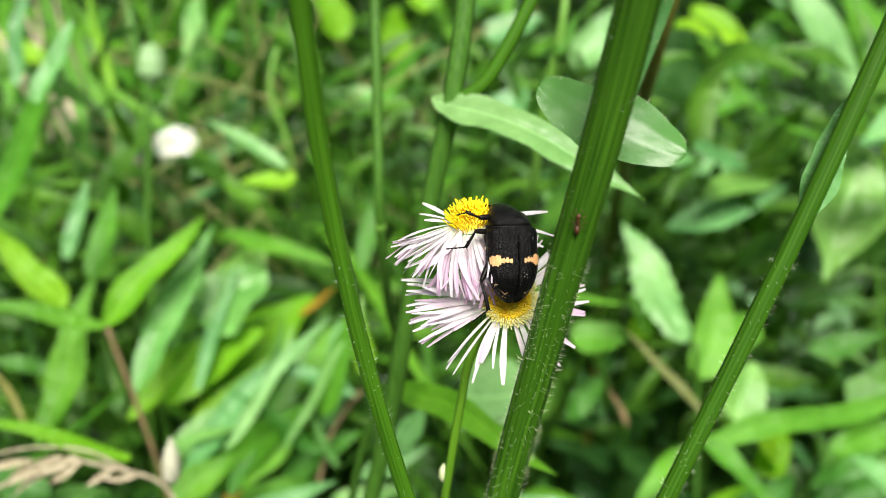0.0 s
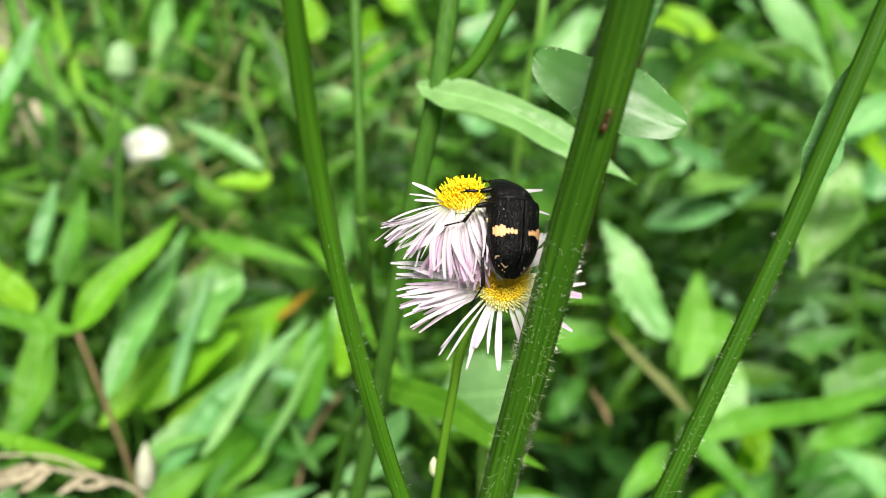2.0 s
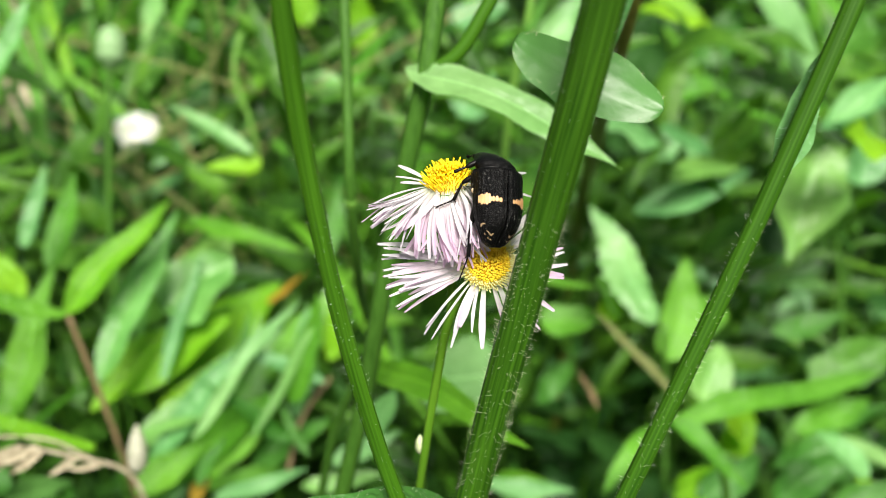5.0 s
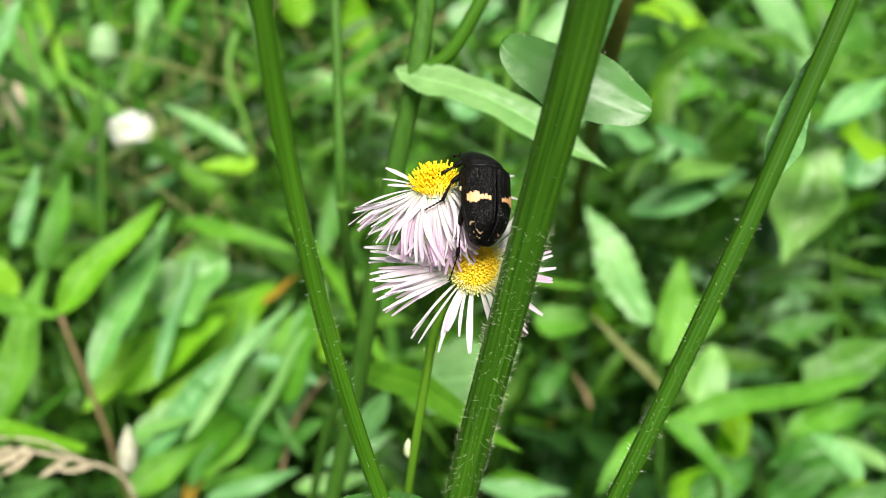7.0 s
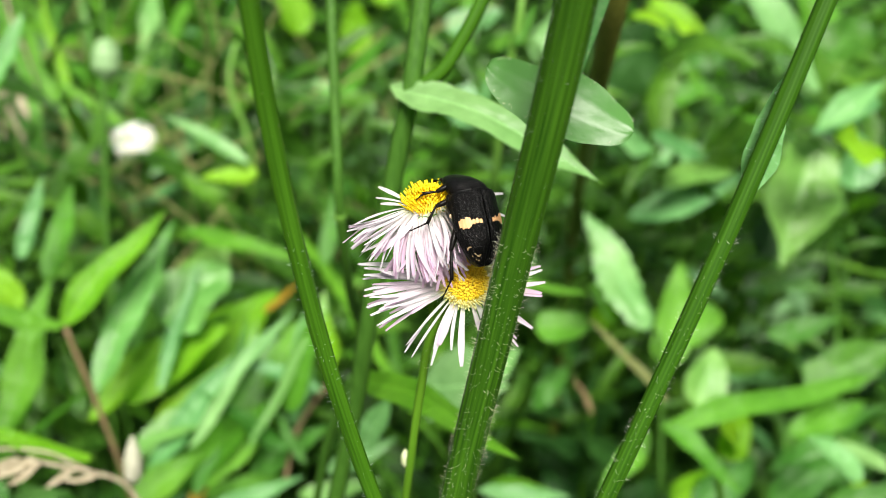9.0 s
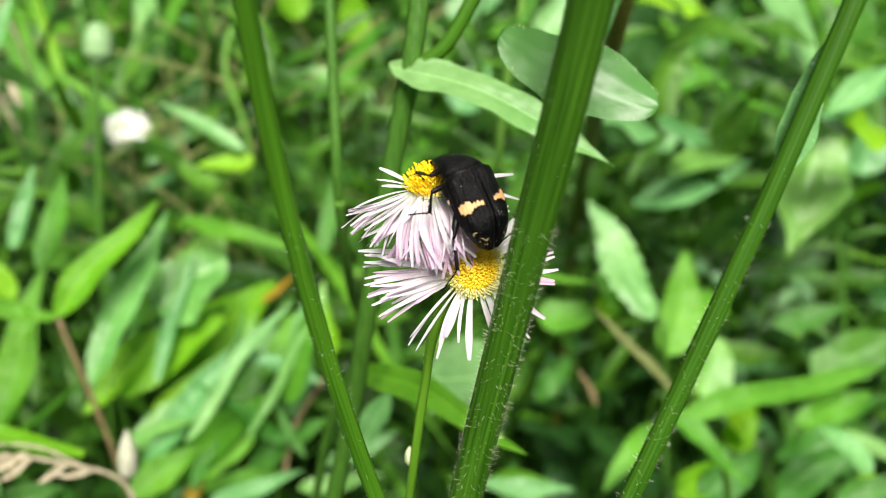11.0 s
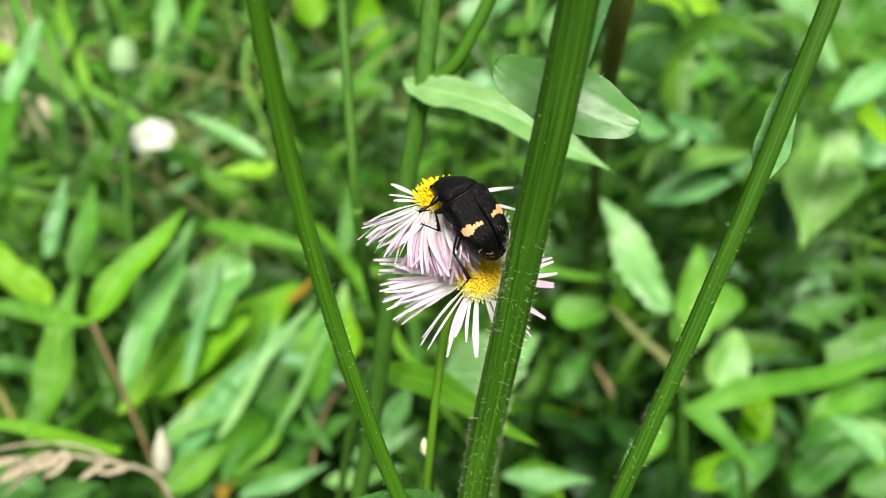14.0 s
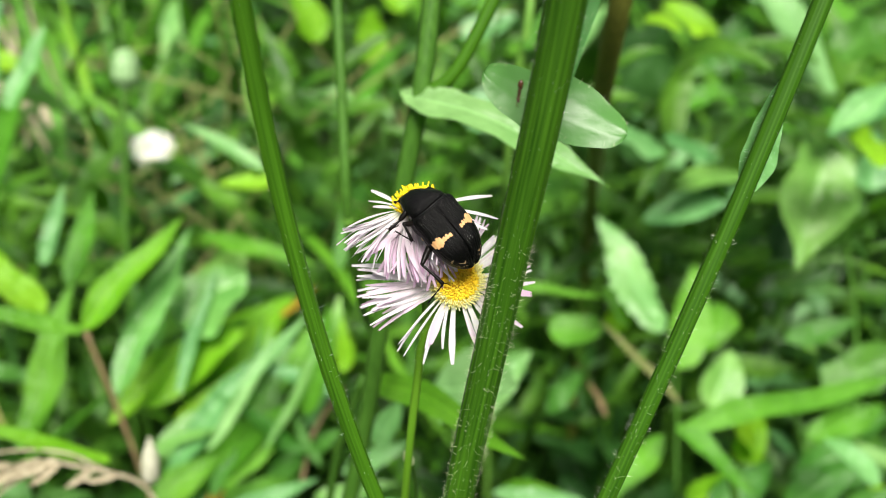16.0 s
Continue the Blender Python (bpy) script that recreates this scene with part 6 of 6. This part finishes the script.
def motions():
    walk(beetle, [(t, pose(x, y, z, rx, ry, rz)) for t, x, y, z, rx, ry, rz in [
        (0.0, 0.00780, 0.07431, 0.45976, 62.64, 5.56, 14.25),
        (1.0, 0.00800, 0.07464, 0.46013, 60.97, 9.34, 14.69),
        (2.5, 0.00880, 0.07486, 0.46013, 58.36, 17.06, 18.74),
        (3.5, 0.00832, 0.07493, 0.46050, 59.99, 14.33, 18.62),
        (4.5, 0.00869, 0.07537, 0.46102, 56.24, 16.10, 18.37),
        (7.0, 0.00892, 0.07572, 0.46174, 53.03, 19.06, 21.15),
        (8.5, 0.00907, 0.07548, 0.46147, 54.47, 11.68, 27.89),
        (11.0, 0.00787, 0.07510, 0.46186, 53.35, -2.84, 34.05),
        (12.0, 0.00815, 0.07522, 0.46148, 56.73, -6.05, 35.49),
        (13.0, 0.00784, 0.07450, 0.46198, 54.27, -10.93, 34.13),
        (14.5, 0.00752, 0.07410, 0.46148, 55.72, -16.98, 36.08),
        (16.0, 0.00609, 0.07371, 0.46136, 54.46, -23.72, 36.65),
    ]])

    def stride(name, steps):
        rows = [(t, leg_pose(name, -1, *ways)) for t, *ways in steps]
        for k, ob in enumerate(LEGS[name, -1]):
            walk(ob, [(t, ms[k]) for t, ms in rows])

    stride("fore", [
        (0.0, (-1.00, -0.03, 0.08), (-0.87, 0.42, -0.25), (-0.80, -0.25, -0.54)),
        (1.0, (-0.98, -0.18, 0.00), (-0.94, 0.04, -0.34), (-0.85, -0.22, -0.48)),
        (2.5, (-0.84, -0.22, -0.49), (-0.89, -0.05, -0.46), (-0.73, -0.29, -0.62)),
        (3.5, (-0.89, -0.42, -0.15), (-0.89, -0.01, -0.46), (-0.83, -0.30, -0.47)),
        (4.5, (-0.83, -0.48, -0.30), (-0.80, -0.33, -0.50), (-0.83, -0.27, -0.49)),
        (7.0, (-0.64, -0.50, -0.58), (-0.68, -0.46, -0.57), (-0.72, -0.42, -0.56)),
        (8.5, (-0.77, -0.29, -0.57), (-0.83, -0.09, -0.55), (-0.71, -0.29, -0.64)),
        (11.0, (-0.98, -0.20, 0.07), (-0.72, 0.59, -0.36), (0.50, -0.86, -0.00)),
        (12.0, (-0.92, -0.21, 0.32), (-0.60, 0.73, -0.33), (-0.02, -0.79, -0.61)),
        (13.0, (-0.97, -0.09, 0.24), (-0.59, 0.77, -0.25), (0.53, -0.84, 0.05)),
        (14.5, (-0.90, -0.29, -0.31), (-0.93, -0.21, -0.32), (0.97, -0.23, 0.11)),
        (16.0, (-0.94, -0.23, -0.27), (-0.96, -0.03, -0.28), (0.95, -0.25, 0.21)),
    ])
    stride("middle", [
        (0.0, (-0.97, 0.08, 0.23), (-0.48, -0.83, -0.27), (-0.90, -0.06, -0.43)),
        (1.0, (-0.97, -0.21, -0.14), (-0.44, -0.83, -0.35), (-0.87, -0.17, -0.47)),
        (2.5, (-0.96, -0.25, -0.12), (-0.45, -0.78, -0.43), (-0.72, -0.25, -0.65)),
        (3.5, (-0.90, -0.34, -0.29), (-0.35, -0.87, -0.35), (-0.83, -0.28, -0.49)),
        (4.5, (-0.75, -0.45, -0.48), (-0.28, -0.88, -0.38), (-0.80, -0.34, -0.49)),
        (7.0, (-0.59, -0.57, -0.57), (-0.24, -0.87, -0.43), (-0.70, -0.47, -0.53)),
        (8.5, (-0.78, -0.28, -0.57), (-0.47, -0.76, -0.45), (-0.75, -0.29, -0.59)),
        (11.0, (-0.99, -0.12, -0.10), (-0.31, -0.86, -0.40), (-0.75, 0.30, -0.59)),
        (12.0, (-1.00, 0.03, -0.09), (-0.47, -0.81, -0.35), (-0.57, 0.55, -0.61)),
        (13.0, (-0.99, 0.10, 0.13), (-0.30, -0.90, -0.31), (-0.64, 0.58, -0.51)),
        (14.5, (-0.85, 0.33, 0.42), (-0.31, -0.93, -0.18), (-0.33, 0.86, -0.40)),
        (16.0, (-0.76, 0.50, 0.42), (-0.19, -0.98, -0.09), (-0.25, 0.90, -0.36)),
    ])
    stride("hind", [
        (0.0, (-0.50, -0.85, 0.16), (0.19, -0.97, 0.13), (-0.41, -0.50, -0.76)),
        (1.0, (-0.44, -0.89, 0.07), (0.17, -0.98, 0.05), (-0.29, -0.82, -0.50)),
        (2.5, (-0.33, -0.94, -0.07), (0.07, -1.00, -0.05), (-0.15, -0.71, -0.69)),
        (3.5, (-0.36, -0.93, -0.03), (0.06, -1.00, -0.04), (-0.20, -0.85, -0.48)),
        (4.5, (-0.21, -0.95, -0.22), (0.03, -0.99, -0.14), (-0.17, -0.88, -0.45)),
        (7.0, (-0.07, -0.94, -0.32), (0.07, -0.98, -0.20), (-0.12, -0.91, -0.40)),
        (8.5, (-0.36, -0.91, -0.19), (-0.07, -0.98, -0.17), (-0.19, -0.71, -0.67)),
        (11.0, (-0.52, -0.85, -0.11), (-0.24, -0.96, -0.13), (-0.57, -0.51, -0.65)),
        (12.0, (-0.75, -0.65, 0.11), (-0.06, -0.99, 0.08), (-0.64, -0.06, -0.76)),
        (13.0, (-0.70, -0.71, 0.00), (-0.20, -0.98, -0.02), (-0.70, -0.36, -0.62)),
        (14.5, (-0.85, -0.51, 0.15), (0.03, -0.99, 0.16), (-0.83, -0.26, -0.49)),
        (16.0, (-0.91, -0.38, 0.17), (0.11, -0.98, 0.18), (-0.87, -0.23, -0.43)),
    ])
    # the ant: up the stem, round it out of sight and down again on the far side
    climb = []
    for t, z, turn, heading in ((0.0, 0.4674, -12, 8), (0.5, 0.4688, -26, 5), (1.0, 0.4703, -19, -12), (1.5, 0.4731, -4, -8), (2.0, 0.4749, 4, -4), (2.5, 0.4762, 2, -14), (3.0, 0.4772, 24, -32), (3.5, 0.4794, 58, -20),
                                (4.0, 0.4828, 92, 0), (4.5, 0.4862, 92, -8), (5.5, 0.4930, 105, -20), (7.5, 0.5050, 140, -40), (9.0, 0.5100, 180, -85), (10.5, 0.5080, 195, -150), (13.0, 0.4980, 195, -180), (15.0, 0.4850, 198, -180), (15.7, 0.4802, 214, -180), (16.0, 0.4780, 264, -178)):
        at, way, out = stem_place(STEM_S, z, turn, 0.00192)
        spin = Matrix.Rotation(radians(heading), 3, "Z")
        climb.append((t, Matrix.Translation(at) @ (Matrix((way.cross(out), way, out)).transposed() @ spin).to_4x4()))
    walk(ant, climb)
    # light wind: the plants lean a little about their roots
    for plant, leans in ((stem_main, [(0.0, 0.020), (1.0, 0.027), (2.0, 0.027), (3.0, 0.022), (4.0, 0.034), (4.5, 0.0), (7.0, 0.003), (7.5, 0.0), (8.5, -0.015), (11.0, 0.0), (12.0, -0.012), (13.0, 0.015), (14.0, 0.003), (14.5, 0.028), (15.0, 0.007), (16.0, 0.053)]),
                         (stem_right, [(0.0, 0.0), (3.0, -0.004), (4.0, -0.012), (4.5, -0.042), (7.0, -0.022), (7.5, -0.044), (8.5, -0.072), (11.0, -0.050), (13.0, 0.0), (14.5, 0.0), (16.0, 0.058)]),
                         (flower_low, [(0.0, -0.008), (0.5, -0.006), (1.0, -0.004), (1.5, -0.004), (2.0, 0.003), (2.5, -0.003), (3.0, -0.004), (3.5, -0.021), (4.0, 0.003), (4.5, 0.002), (7.0, 0.008), (7.5, 0.005), (8.0, 0.000), (8.5, 0.003), (11.0, -0.016), (11.5, 0.017), (12.0, -0.002), (12.5, -0.004), (13.0, 0.033), (13.5, -0.001), (14.0, 0.009), (14.5, 0.018), (15.0, -0.003), (15.5, -0.010), (16.0, -0.085)]),
                         (branching, [(0.0, -0.012), (0.5, -0.014), (1.0, -0.025), (1.5, -0.033), (2.0, 0.020), (2.5, -0.024), (3.0, -0.023), (3.5, -0.042), (4.0, 0.082), (4.5, 0.049), (7.0, 0.028), (7.5, -0.049), (8.0, 0.024), (8.5, 0.042), (11.0, -0.006), (11.5, -0.105), (12.0, 0.095), (12.5, -0.017), (13.0, -0.038), (13.5, 0.063), (14.0, 0.061), (14.5, -0.019), (15.0, -0.029), (15.5, -0.021), (16.0, 0.173)])):
        x, y, z = plant.location
        walk(plant, [(t, pose(x, y, z, 0, a, 0)) for t, a in leans])
    x, y, z = flower_up.location
    walk(flower_up, [(t, pose(x + dx, y, z)) for t, dx in [(0.0, -0.00006), (0.5, -0.00005), (1.0, -0.00003), (1.5, -0.00003), (2.0, 0.00003), (2.5, -0.00003), (3.0, -0.00003), (3.5, -0.00016), (4.0, 0.00003), (4.5, 0.00001), (7.0, 0.00007), (7.5, 0.00004), (8.0, 0.00000), (8.5, 0.00003), (11.0, -0.00012), (11.5, 0.00013), (12.0, -0.00001), (12.5, -0.00003), (13.0, 0.00025), (13.5, -0.00001), (14.0, 0.00007), (14.5, 0.00014), (15.0, -0.00002), (15.5, -0.00008), (16.0, -0.00066)]])


motions()
